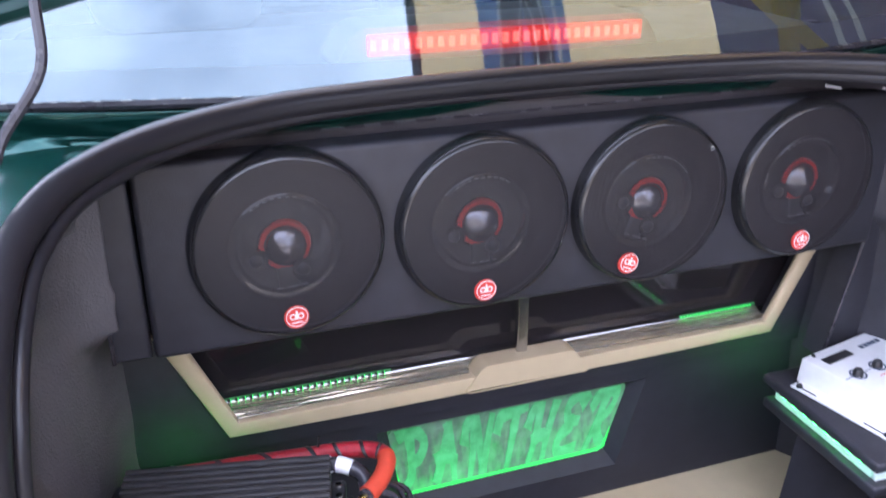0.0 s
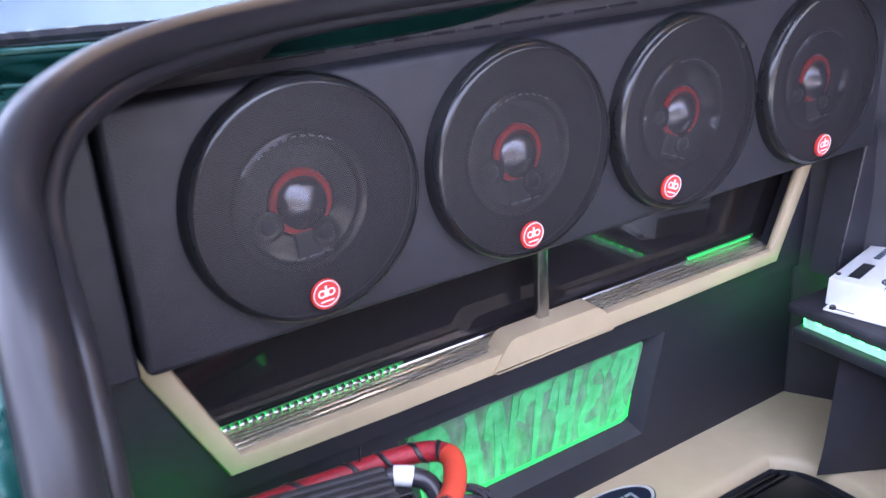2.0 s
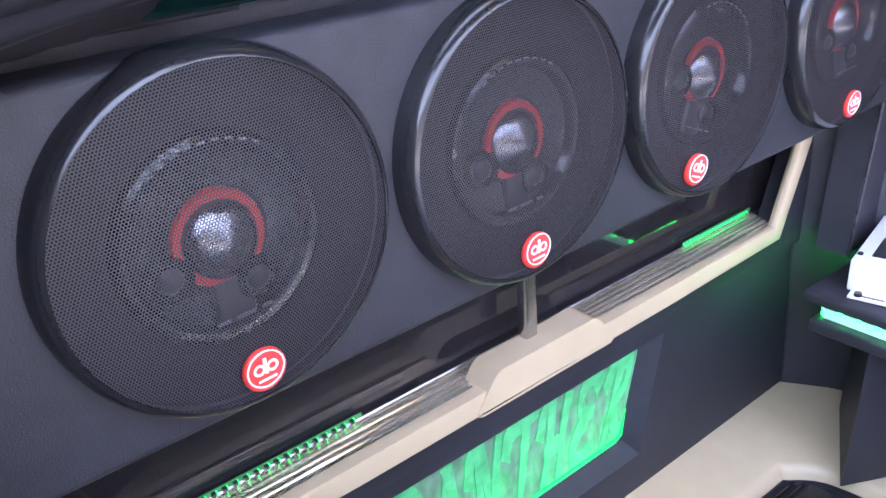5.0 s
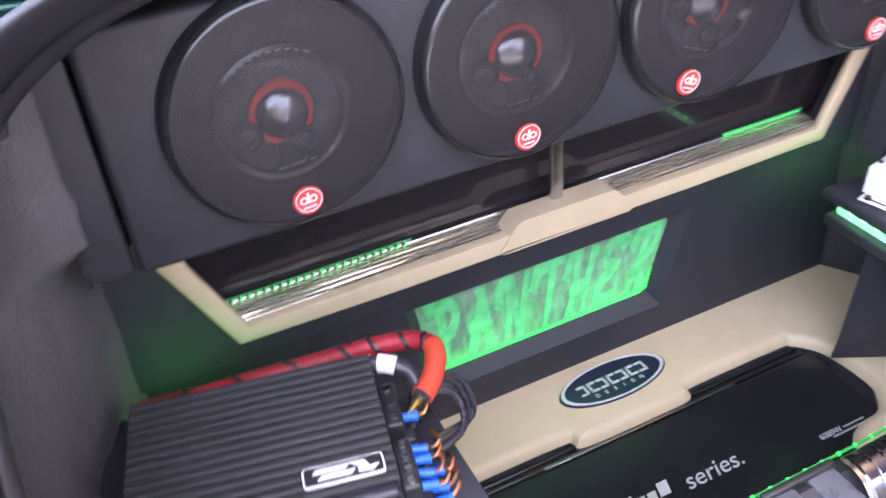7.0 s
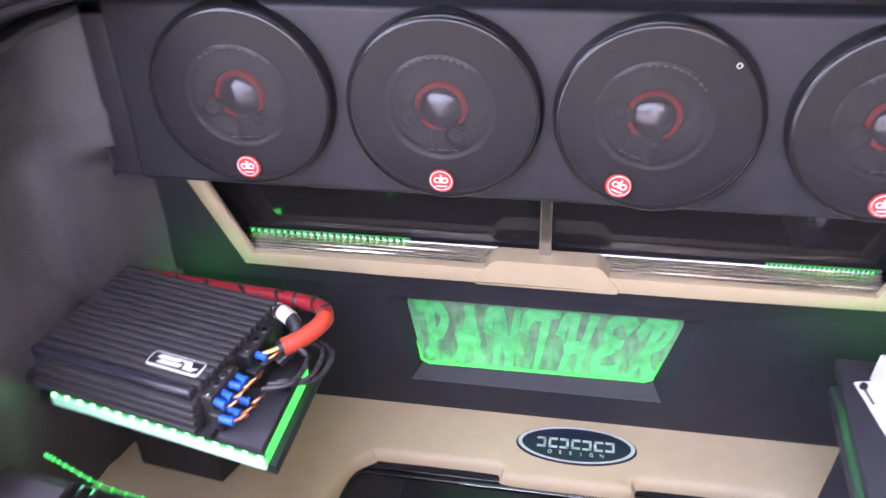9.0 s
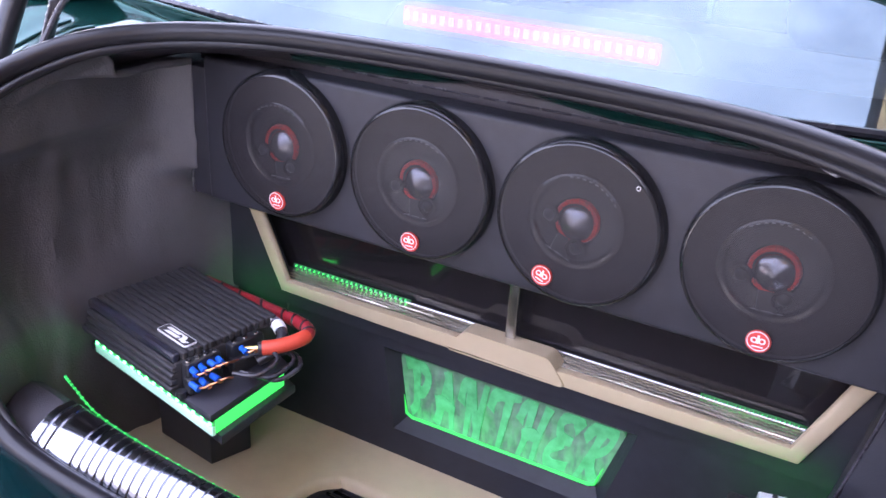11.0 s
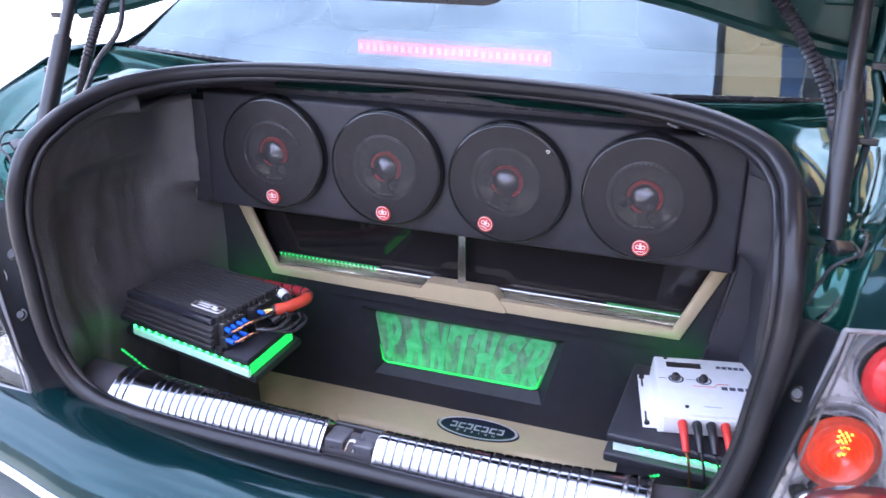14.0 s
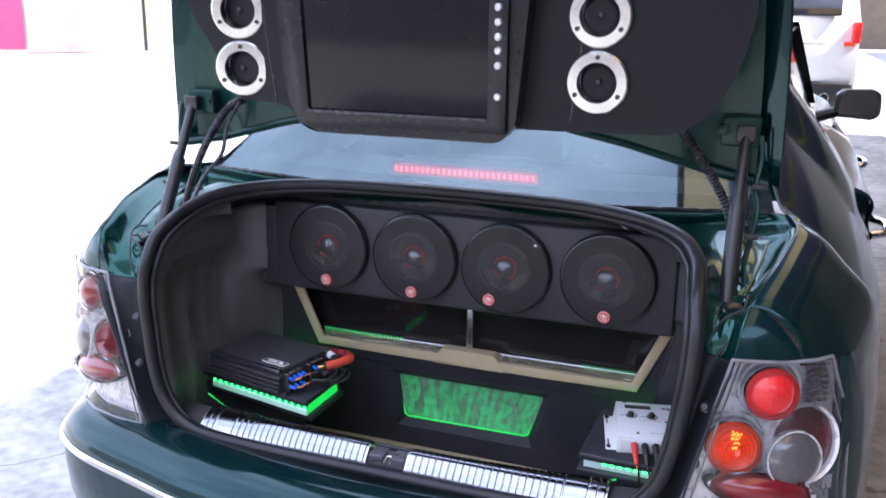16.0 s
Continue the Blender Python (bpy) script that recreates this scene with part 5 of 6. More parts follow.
fr = ring_prism(outer + [(0.5, 0.874), (-0.464, 0.874)], inner + [(0.472, 0.874), (-0.436, 0.874)], 0.014, Matrix.Translation((0, FY - 0.01, 0)), 0.006)
tan_frame = tagged(part("tan_frame", fr, TAN), "tan vinyl covered frame round the lower opening", "frame")
part("grip", prism(rounded([(-0.078, 0.7150), (-0.052, 0.749), (-0.044, 0.754), (0.082, 0.754), (0.090, 0.749), (0.116, 0.7150)], 0.008, 4), 0.032, Matrix.Translation((0, FY - 0.0125, 0)), 0.004, 4), TAN, tan_frame, "raised middle of the tan frame")
# bright strip behind the frame with lamps at its ends
strip = thing("mirror_strip", (0.015, 0.12, 0.742), "polished metal strip behind the tan frame", "trim")
# Silver film tinted warm: the tan frame's reflection is in its colour.
FILM = mat("crinkled_film_tan_cast", (0.86, 0.77, 0.61), 0.25, 0.85, var=0.10, scale=40, bump=0.06, bump_scale=40)
plate_rows = []
for k in range(41):
    y = 0.110 + 0.028 * k / 40
    ridge = 0.0013 * abs(math.sin(math.pi * 4.5 * k / 40)) ** 0.7
    plate_rows.append([Vector((-0.390 + 0.815 * i / 60, y, 0.7345 + 0.22 * (y - 0.110) + ridge * (0.85 + 0.5 * noise.noise(Vector((i * 0.09, (k // 9) * 3.7, 0)))) + 0.0006 * noise.noise(Vector((i * 0.16, k * 0.5, 5.0))))) for i in range(61)])
part("plate", sheet(plate_rows), FILM, strip, "crinkled bright film in streaks")
part("rod", tube([Vector((-0.390, 0.1392, 0.7425)), Vector((0.424, 0.1392, 0.7425))], 0.0014, 6), STEEL, strip, "bright thin rod")
STRIPLED = glow("small_green_lamp", (0.02, 1.0, 0.16), 0.40)
TAPE = mat("dim_green_tape", (0.05, 0.20, 0.08), 0.4, var=0.1, emit=(0.02, 0.8, 0.12), power=0.006)
for x0, x1, n in ((-0.392, -0.170, 24), (0.290, 0.420, 23)):
    lights = thing("led_strip", (x0, 0.138, 0.745), "strip of small green lamps behind the tan frame", "light strip", "green light strips")
    for i in range(n):
        x = x0 + (x1 - x0) * i / n
        # Black boxes are added screens: each strip then glows to one side only.
        if x0 < 0:
            body = part("lamp_screen", box((x, 0.1350, 0.7440), (x + 0.0036, 0.1390, 0.7468)), PLASTIC, lights, "black screen added so the lamp shows from one side")
            part("lamp", box((x + 0.0036, 0.1352, 0.7441), (x + 0.0044, 0.1390, 0.7467)), STRIPLED, body)
        else:
            body = part("lamp_screen", box((x + 0.0005, 0.1365, 0.7440), (x + 0.0026, 0.1390, 0.7464)), PLASTIC, lights, "black screen added so the lamp shows from one side")
            part("lamp", box((x, 0.1366, 0.7441), (x + 0.0005, 0.1390, 0.7463)), STRIPLED, body)
    part("tape", box((x0 - 0.002, 0.1390, 0.7442), (x1 + 0.004, 0.1402, 0.7480)), TAPE, lights, "green tape")
tagged(part("smoked_window", box((-0.46, 0.146, 0.735), (0.49, 0.151, 0.93)), TINT), "smoked acrylic window over the subwoofer space", "window")
tagged(part("middle_post", box((0.008, 0.112, 0.752), (0.024, 0.124, 0.93), 0.003), STEEL), "silver upright in the middle of the lower opening", "post")
for x in (-0.2, 0.24):
    sub = thing("subwoofer", (x, 0.25, 0.76), "black subwoofer behind smoked acrylic", "subwoofer", "subwoofers")
    part("surround", lathe([(0.16, 0.02), (0.155, -0.01), (0.14, -0.02), (0.125, -0.01), (0.12, 0.0)], 48, pose(x, 0.25, 0.93, 20, 0, 0)), RUBBER, sub, "rubber surround")
    part("cone", lathe([(0.12, 0.0), (0.06, 0.04), (0.05, 0.03), (0, 0.025)], 48, pose(x, 0.25, 0.93, 20, 0, 0)), CONE, sub, "dark cone")

leads = thing("subwoofer_leads", (0.24, 0.17, 0.80), "red and black leads sagging behind the smoked window", "cable")
part("red_lead", tube(smooth_line([(0.17, 0.165, 0.862), (0.20, 0.16, 0.846), (0.24, 0.158, 0.842), (0.285, 0.16, 0.848), (0.31, 0.165, 0.86)], 8), 0.0018, 6), RED, leads, "thin red lead")
part("black_lead", tube(smooth_line([(-0.16, 0.165, 0.868), (-0.12, 0.16, 0.835), (-0.06, 0.158, 0.842), (0.0, 0.165, 0.86)], 8), 0.0022, 6), RUBBER, leads, "thin black lead")
for x in (-0.255, -0.10, 0.155, 0.36):
    post = thing("terminal_post", (x, 0.165, 0.83), "small gilded terminal post behind the smoked window", "terminal", "terminal posts")
    part("post", lathe([(0, -0.006), (0.003, -0.006), (0.0035, 0.0), (0.005, 0.001), (0.005, 0.006)], 12, Matrix.Translation((x, 0.165, 0.832 + 0.01 * math.sin(x * 30)))), GOLD, post)

# lower panel with the cut for the lit sign
sign = [(-0.176, 0.653), (-0.157, 0.538), (0.170, 0.540), (0.203, 0.652)]
cut = [(-0.196, 0.668), (-0.172, 0.520), (0.183, 0.520), (0.222, 0.668)]
PY = 0.112
pan_out = [(-0.60, 0.712), (-0.60, 0.44), (0.60, 0.44), (0.60, 0.712)]
low = ring_prism(pan_out, cut, 0.012, Matrix.Translation((0, PY, 0)), 0.0)
panel = tagged(part("lower_panel", low, SHADED_VINYL), "black vinyl covered panel with a sloped cut for the lit sign", "panel")
bev = bmesh.new()
va = [bev.verts.new((x, PY, z)) for x, z in cut]
vb = [bev.verts.new((x, PY + 0.02, z)) for x, z in sign]
for i in range(4):
    bev.faces.new((va[i], va[(i + 1) % 4], vb[(i + 1) % 4], vb[i]))
part("cut_edge", bev, SHADED_VINYL, panel, "sloped edge of the cut")
part("lip", prism(rounded([(-0.60, 0.692), (-0.40, 0.690), (0.44, 0.690), (0.60, 0.692), (0.60, 0.90), (0.50, 0.90), (0.432, 0.712), (-0.394, 0.712), (-0.465, 0.90), (-0.60, 0.90)], 0.006, 2), 0.03, Matrix.Translation((0, PY - 0.008, 0)), 0.006, 3), SHADED_VINYL, panel, "raised lip round the tan frame")

sign_t = thing("lit_sign", (0.01, PY + 0.02, 0.54), "edge-lit green acrylic sign with etched lettering PANTHER", "sign")


def edge_lit(name, base, stretch, tilt, low, high, seen):
    """Acrylic lit from its lower edge: the light thins out upwards and breaks up in brush marks."""
    m = mat(name, base, 0.35, var=0.45, scale=60, bump=0.5, bump_scale=110, emit=(0.02, 0.85, 0.17), power=low)
    nt = m.node_tree
    tc, mp, tx = nt.nodes.new("ShaderNodeTexCoord"), nt.nodes.new("ShaderNodeMapping"), nt.nodes.new("ShaderNodeTexNoise")
    mp.inputs["Rotation"].default_value, mp.inputs["Scale"].default_value = (0, radians(tilt), 0), stretch
    tx.inputs["Scale"].default_value, tx.inputs["Detail"].default_value = 1.0, 6
    up, fall, streak, mul = nt.nodes.new("ShaderNodeSeparateXYZ"), nt.nodes.new("ShaderNodeMapRange"), nt.nodes.new("ShaderNodeMapRange"), nt.nodes.new("ShaderNodeMath")
    for slot, v in zip((1, 2, 3, 4), (0.540, 0.652, low, high)):
        fall.inputs[slot].default_value = v
    for slot, v in zip((1, 2, 3, 4), (0.36, 0.60, seen, 1.15)):
        streak.inputs[slot].default_value = v
    mul.operation = "MULTIPLY"
    nt.links.new(tc.outputs["Object"], mp.inputs[0])
    nt.links.new(mp.outputs[0], tx.inputs["Vector"])
    nt.links.new(tc.outputs["Object"], up.inputs[0])
    nt.links.new(up.outputs[2], fall.inputs[0])
    nt.links.new(tx.outputs[0], streak.inputs[0])
    nt.links.new(fall.outputs[0], mul.inputs[0])
    nt.links.new(streak.outputs[0], mul.inputs[1])
    nt.links.new(mul.outputs[0], nt.nodes["Principled BSDF"].inputs["Emission Strength"])
    return m


ETCH = edge_lit("etched_acrylic", (0.10, 0.30, 0.17), (40, 20, 12), -20, 0.100, 0.040, 0.75)
ACRYLIC = edge_lit("green_acrylic", (0.14, 0.16, 0.15), (130, 20, 34), 28, 0.120, 0.020, 0.16)
plate = part("plate", prism(rounded(sign, 0.012, 4), 0.006, Matrix.Translation((0, PY + 0.02, 0)), 0.0), ACRYLIC, sign_t, "scratched green tinted acrylic plate")
part("edge_light", tube([Vector((x, PY + 0.0165, z)) for x, z in ((-0.164, 0.58), (-0.158, 0.546), (-0.148, 0.5405), (0.158, 0.5425), (0.168, 0.547), (0.177, 0.58))], lambda t: 0.0020 * (1 - abs(2 * t - 1) ** 6) + 0.0004, 6), EDGEGLOW, sign_t, "bright lit lower edge")


def ribbon(points, w0, w1):
    """Flat tapered stroke in a unit square."""
    pts = smooth_line([(x, y, 0) for x, y in points], 5)
    left, right = [], []
    for i, p in enumerate(pts):
        a, b = pts[max(0, i - 1)], pts[min(len(pts) - 1, i + 1)]
        d = (b - a).normalized()
        t = i / (len(pts) - 1)
        w = (w0 + (w1 - w0) * t) * (0.5 + 0.08 * noise.noise(p * 9))
        nrm = Vector((-d.y, d.x, 0)) * w
        left.append(p + nrm)
        right.append(p - nrm)
    return left, right


STROKES = [
    [((.12, .93), (.55, 1.0), (.92, .78), (.72, .52), (.35, .42)), ((.50, .95), (.46, .55), (.36, .25), (.10, .10))],
    [((.06, 0), (.42, .5), (.66, 1)), ((.60, 1), (.70, .5), (.74, 0)), ((.12, .38), (.45, .44), (.86, .36))],
    [((.04, .55), (.14, .86), (.42, 1)), ((.36, 1), (.34, .5), (.22, 0)), ((.38, 1), (.58, .4), (.70, .02)), ((.66, 0), (.80, .55), (.93, 1))],
    [((.04, .62), (.16, .88), (.5, .93), (1.02, .98)), ((.66, .96), (.58, .45), (.48, -.02))],
    [((.02, .60), (.14, .88), (.42, .98)), ((.36, 1), (.36, .45), (.22, .0)), ((.88, 1), (.78, .55), (.76, 0)), ((.22, .36), (.5, .46), (.86, .42))],
    [((.92, .80), (.62, 1.0), (.28, .84), (.40, .60), (.80, .56)), ((.58, .56), (.18, .34), (.28, .10), (.94, .14))],
    [((.06, .70), (.30, .96), (.80, .92), (.80, .64), (.40, .46)), ((.50, .95), (.44, .5), (.26, -.02)), ((.42, .50), (.66, .22), (1.0, .06))],
]
etched = bmesh.new()
for n, strokes in enumerate(STROKES):
    for rank, line in enumerate(strokes):
        left, right = ribbon(line, 0.29, 0.16)
        rows = []
        for dy in (0.0, 0.0012):
            rows.append([[], []])
            for k, edge in enumerate((left, right)):
                for p in edge:
                    u, v = (n + 0.03 + 0.94 * p.x) / 7, min(1, max(0, p.y))
                    lift = 0.00035 * (rank % 5)
                    a = -0.154 + (-0.173 + 0.154) * v
                    b = 0.167 + (0.200 - 0.167) * v
                    rows[-1][k].append(etched.verts.new((a + (b - a) * u, PY + 0.0195 - dy - lift, 0.541 + 0.110 * v)))
        m = len(left)
        for i in range(m - 1):
            (l0, r0), (l1, r1) = rows
            etched.faces.new((l1[i], l1[i + 1], r1[i + 1], r1[i]))
            etched.faces.new((l0[i], l0[i + 1], l1[i + 1], l1[i]))
            etched.faces.new((r0[i], r0[i + 1], r1[i + 1], r1[i]))
part("letters", etched, ETCH, sign_t, "etched letters", smooth=False)

# tan floor board with a shaped well
well_top = [(-0.235, -0.03), (-0.205, 0.006), (-0.19, 0.010), (-0.045, 0.010), (-0.028, 0.004), (-0.012, -0.008), (0.136, -0.008), (0.152, 0.004), (0.170, 0.011), (0.315, 0.011), (0.335, 0.006), (0.362, -0.03)]
well_bot = [(0.368, -0.10), (0.355, -0.128), (0.335, -0.145), (0.30, -0.15), (0.275, -0.165), (0.262, -0.20), (0.24, -0.215), (-0.11, -0.215), (-0.135, -0.20), (-0.148, -0.165), (-0.175, -0.15), (-0.235, -0.12)]
well = well_top + well_bot
FZ = 0.470


def floor_board():
    """Board with a shaped hole; its edge steps down into the well in a soft round."""
    line = smooth_line([(x, y, 0) for x, y in well], 4, closed=True)
    n = len(line)
    bm = bmesh.new()
    rings = []
    for off, z in ((0.001, -0.016), (-0.001, -0.010), (-0.004, -0.005), (-0.008, -0.0015), (-0.014, 0.0)):
        ring = []
        for i, p in enumerate(line):
            d = (line[(i + 1) % n] - line[i - 1]).normalized()
            nrm = Vector((d.y, -d.x, 0))
            ring.append(bm.verts.new(Vector((p.x, p.y, FZ + z)) + nrm * off))
        rings.append(ring)
    for a, b in zip(rings, rings[1:]):
        for i in range(n):
            bm.faces.new((a[i], a[(i + 1) % n], b[(i + 1) % n], b[i]))
    corners = [bm.verts.new((x, y, FZ)) for x, y in ((-0.60, 0.114), (0.60, 0.114), (0.60, -0.305), (-0.60, -0.305))]
    edges = [bm.edges.new((corners[i], corners[(i + 1) % 4])) for i in range(4)]
    edges += [bm.edges.get((rings[-1][i], rings[-1][(i + 1) % n])) for i in range(n)]
    bmesh.ops.triangle_fill(bm, edges=edges, use_beauty=True)
    return bm


tagged(part("floor_board", floor_board(), TAN), "tan vinyl covered floor board with a shaped well", "floor board", kind="structure")

wl = smooth_line([(x, y, 0) for x, y in well], 4, closed=True)
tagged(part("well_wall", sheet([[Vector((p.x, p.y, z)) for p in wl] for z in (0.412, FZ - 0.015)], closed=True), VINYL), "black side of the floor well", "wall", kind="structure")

badge = thing("oval_badge", (0.071, 0.061, FZ), "dark blue oval badge with plain silver marks on tan board", "badge")
m4 = Matrix.Translation((0.071, 0.061, FZ)) @ pose(0, 0, 0, -90, 0, 1) @ Matrix.Diagonal((0.0835, 1, 0.034, 1))
part("plate", lathe([(0, -0.0032), (0.99, -0.003), (1.0, -0.0015), (1.0, 0.001)], 56, m4), NAVY, badge, "dark blue oval")
part("rim", lathe([(0.90, -0.0028), (0.90, -0.0040), (0.965, -0.0040), (0.965, -0.0028)], 56, m4), SILVER, badge, "silver oval line")
BM = Matrix.Translation((0.071, 0.061, FZ)) @ pose(0, 0, 0, -90, 0, 1)
for i in range(7):
    x = -0.054 + i * 0.0157
    for x0, x1, z0, z1 in ((x, x + 0.0125, -0.0085, -0.0048), (x + (0.0 if i % 2 else 0.009), x + (0.0035 if i % 2 else 0.0125), -0.0085, 0.0098), (x, x + 0.0125, 0.006, 0.0098)):
        part("mark", box((x0, -0.0040, z0), (x1, -0.0031, z1), 0, BM), SILVER, badge)
for i, c in enumerate("DESIGN"):
    part("letter", lettering(c, 0.0085, BM @ Matrix.Translation((-0.0355 + i * 0.0142, -0.0036, -0.0165)), 0.0004), SILVER, badge, "silver letter " + c, smooth=False)

# the black amplifier sunk in the well
amp = thing("sunken_amplifier", (0.065, -0.09, 0.411), "glossy black amplifier with silver print sunk in the floor well", "amplifier")
SATIN = mat("satin_cover", (0.012, 0.012, 0.015), 0.30, var=0.25, scale=30, spec=0.35, bump=0.04, bump_scale=500)
part("body", box((-0.25, -0.23, 0.411), (0.385, 0.02, 0.445), 0.004), PLASTIC, amp, "black case")
part("cover", box((-0.16, -0.205, 0.445), (0.35, -0.016, 0.453), 0.003), SATIN, amp, "satin black raised cover")
for y in (-0.010, 0.000):
    part("rail", box((-0.22, y, 0.445), (0.35, y + 0.004, 0.450), 0.0015), GLOSS, amp, "ridge of the case")
part("rail", box((-0.082, -0.0155, 0.4530), (0.218, -0.0105, 0.4552), 0.001), STEEL, amp, "bright ridge")
for i in range(74):
    x = -0.081 + 0.00405 * i
    part("rail_tooth", box((x, -0.0152, 0.4552), (x + 0.002, -0.0108, 0.4558), 0), PLASTIC, amp)
FLAT = lambda x, y, z, r=0: Matrix.Translation((x, y, z)) @ pose(0, 0, 0, -90, 0, r)
part("figure", lettering("6000W", 0.0115, FLAT(0.262, -0.1405, 0.4533), 0.0003), SILVER, amp, "silver lettering 6000W", smooth=False)
part("fine_print", join(*[box((-0.017 * (1 + i), -0.0006, -0.0009), (0.017, 0, 0.0009), 0, FLAT(0.300 - 0.006 * i, -0.1405 - 0.0065 * i, 0.4533)) for i in range(2)]), SILVER, amp, "lines of small print")
word = lettering("series.", 0.034, Matrix.Identity(4), 0.0003)
for v in word.verts:
    v.co.x += 0.3 * v.co.z
word.transform(FLAT(0.099, -0.1150, 0.4533))
part("word", word, SILVER, amp, "silver slanted lettering series", smooth=False)
slant = Matrix(((1, 0, 0.3, 0), (0, 1, 0, 0), (0, 0, 1, 0), (0, 0, 0, 1)))
part("name_mark", join(*[box((x, -0.0006, -0.007), (x + w, 0, 0.004 + h), 0, FLAT(-0.038, -0.1105, 0.4533) @ slant) for x, w, h in ((0, 0.012, 0.008), (0.016, 0.005, 0.008), (0.024, 0.013, 0.001), (0.041, 0.012, 0.001), (0.057, 0.015, 0.008))]), SILVER, amp, "plain silver marks")

# left platform with the ridged amplifier
LB = Matrix.Translation((-0.249, -0.219, 0.672)) @ pose(0, 0, 0, 0, 0, -12)
quad = [(-0.345, 0.0), (0.0, 0.0), (-0.030, 0.155), (-0.345, 0.22)]


def slab(poly, z0, z1, bevel=0.0, m=LB):
    bm = prism([(x, -y) for x, y in poly], z1 - z0, None, bevel)
    bm.transform(m @ Matrix.Translation((0, 0, z0)) @ pose(0, 0, 0, 90, 0, 0))
    return bm


plat = thing("amplifier_platform", LB @ Vector((-0.17, 0.08, -0.2)), "black padded platform with a lit green acrylic edge", "platform", "lit platforms")
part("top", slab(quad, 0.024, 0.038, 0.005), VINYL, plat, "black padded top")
part("lit_front", box((-0.297, 0.003, 0.002), (-0.003, 0.009, 0.0165), 0.001, LB), LEDWHITE, plat, "lit acrylic front edge")
side_m = LB @ pose(0, 0, 0, 0, 0, 11)
part("lit_side", box((-0.009, 0.010, 0.002), (-0.003, 0.150, 0.0235), 0.001, side_m), LEDGREEN, plat, "lit acrylic side edge")
part("lit_back", box((-0.29, 0.197, 0.002), (-0.20, 0.203, 0.0235), 0.001, LB), LEDBACK, plat, "lit acrylic back edge")
part("lamp_tape", box((-0.297, 0.0045, 0.0170), (-0.003, 0.009, 0.0235), 0, LB), LEDTAPE, plat, "green tape carrying the lamps")
for i in range(16):
    part("lamp", lathe([(0.0, -0.0030), (0.0018, -0.0026), (0.0030, -0.0012), (0.0033, 0.0005)], 12, LB @ Matrix.Translation((-0.290 + 0.0188 * i, 0.0042, 0.0202))), LED, plat)
part("base", slab([(-0.345, 0.012), (0.004, 0.012), (-0.024, 0.16), (-0.345, 0.22)], -0.014, 0.002, 0.004), VINYL, plat, "black base board")
part("support", slab([(-0.30, 0.10), (-0.175, 0.11), (-0.165, 0.18), (-0.30, 0.19)], -0.202, -0.014, 0.004), LINER_DARK, plat, "dark support below")

AM = Matrix.Translation((-0.303, -0.212, 0.710)) @ pose(0, 0, 0, 0, 0, -12)
XE = -0.0225
ampl = thing("ridged_amplifier", AM @ Vector((-0.13, 0.09, 0)), "black ridged amplifier with wires on its terminals", "amplifier")
part("case", box((-0.245, 0.006, 0.0), (XE, 0.178, 0.044), 0.004, AM), AMP_HAZED, ampl, "black metal case")
for i in range(15):
    part("fin", box((-0.245, 0.0195 + 0.0106 * i, 0.042), (XE, 0.0275 + 0.0106 * i, 0.0535), 0.0022, AM), AMP_HAZED, ampl)
part("plain_band", box((-0.243, 0.004, 0.040), (XE - 0.002, 0.0175, 0.0550), 0.004, AM), mat("satin_black", (0.024, 0.024, 0.034), 0.22, var=0.1, scale=50, coat=0.3), ampl, "smooth satin band")
for i in range(4):
    part("fin", box((-0.243, 0.0012 - 0.0018 * i, 0.0305 - 0.0098 * i), (XE, 0.010, 0.0375 - 0.0098 * i), 0.0018, AM), AMP_HAZED, ampl)
lab = part("label", prism(rounded([(-0.034, -0.0105), (0.034, -0.0105), (0.034, 0.0105), (-0.034, 0.0105)], 0.004, 4), 0.0026, AM @ Matrix.Translation((-0.066, 0.0385, 0.0560)) @ pose(0, 0, 0, -90, 0, 0), 0.0006), WHITE, ampl, "white framed label plate")
part("label_field", prism(rounded([(-0.0325, -0.009), (0.0325, -0.009), (0.0325, 0.009), (-0.0325, 0.009)], 0.003, 4), 0.0005, AM @ Matrix.Translation((-0.066, 0.0385, 0.0564)) @ pose(0, 0, 0, -90, 0, 0)), PLASTIC, lab, "black field")
for pts in (((-0.026, 0.001), (0.002, 0.001), (0.006, 0.006), (-0.022, 0.006)), ((-0.022, -0.006), (0.006, -0.006), (0.010, -0.001), (-0.018, -0.001)), ((0.004, 0.006), (0.018, 0.006), (0.022, -0.002), (0.030, -0.001), (0.024, -0.007), (0.012, -0.006), (0.012, 0.001))):
    part("label_mark", prism(pts, 0.0006, AM @ Matrix.Translation((-0.066, 0.0385, 0.0569)) @ pose(0, 0, 0, -90, 0, 0)), WHITE, lab, "plain white mark")
for y0, y1, n in ((0.014, 0.068, 4), (0.085, 0.140, 3)):
    blk = part("terminal_block", box((XE, y0, 0.002), (XE + 0.0165, y1, 0.0445), 0.003, AM), PLASTIC, ampl, "black terminal block")
    part("block_step", box((XE + 0.010, y0 - 0.004, 0.002), (XE + 0.025, y1 - 0.004, 0.0255), 0.003, AM), PLASTIC, blk, "lower step of the block")
    for i in range(n):
        part("terminal_screw", lathe([(0, -0.002), (0.0036, -0.0022), (0.0042, 0.0)], 12, AM @ Matrix.Translation((XE + 0.0085, y0 + (i + 0.5) * (y1 - y0) / n, 0.0440)) @ pose(0, 0, 0, -90, 0, 0)), STEEL, blk, "terminal screw")
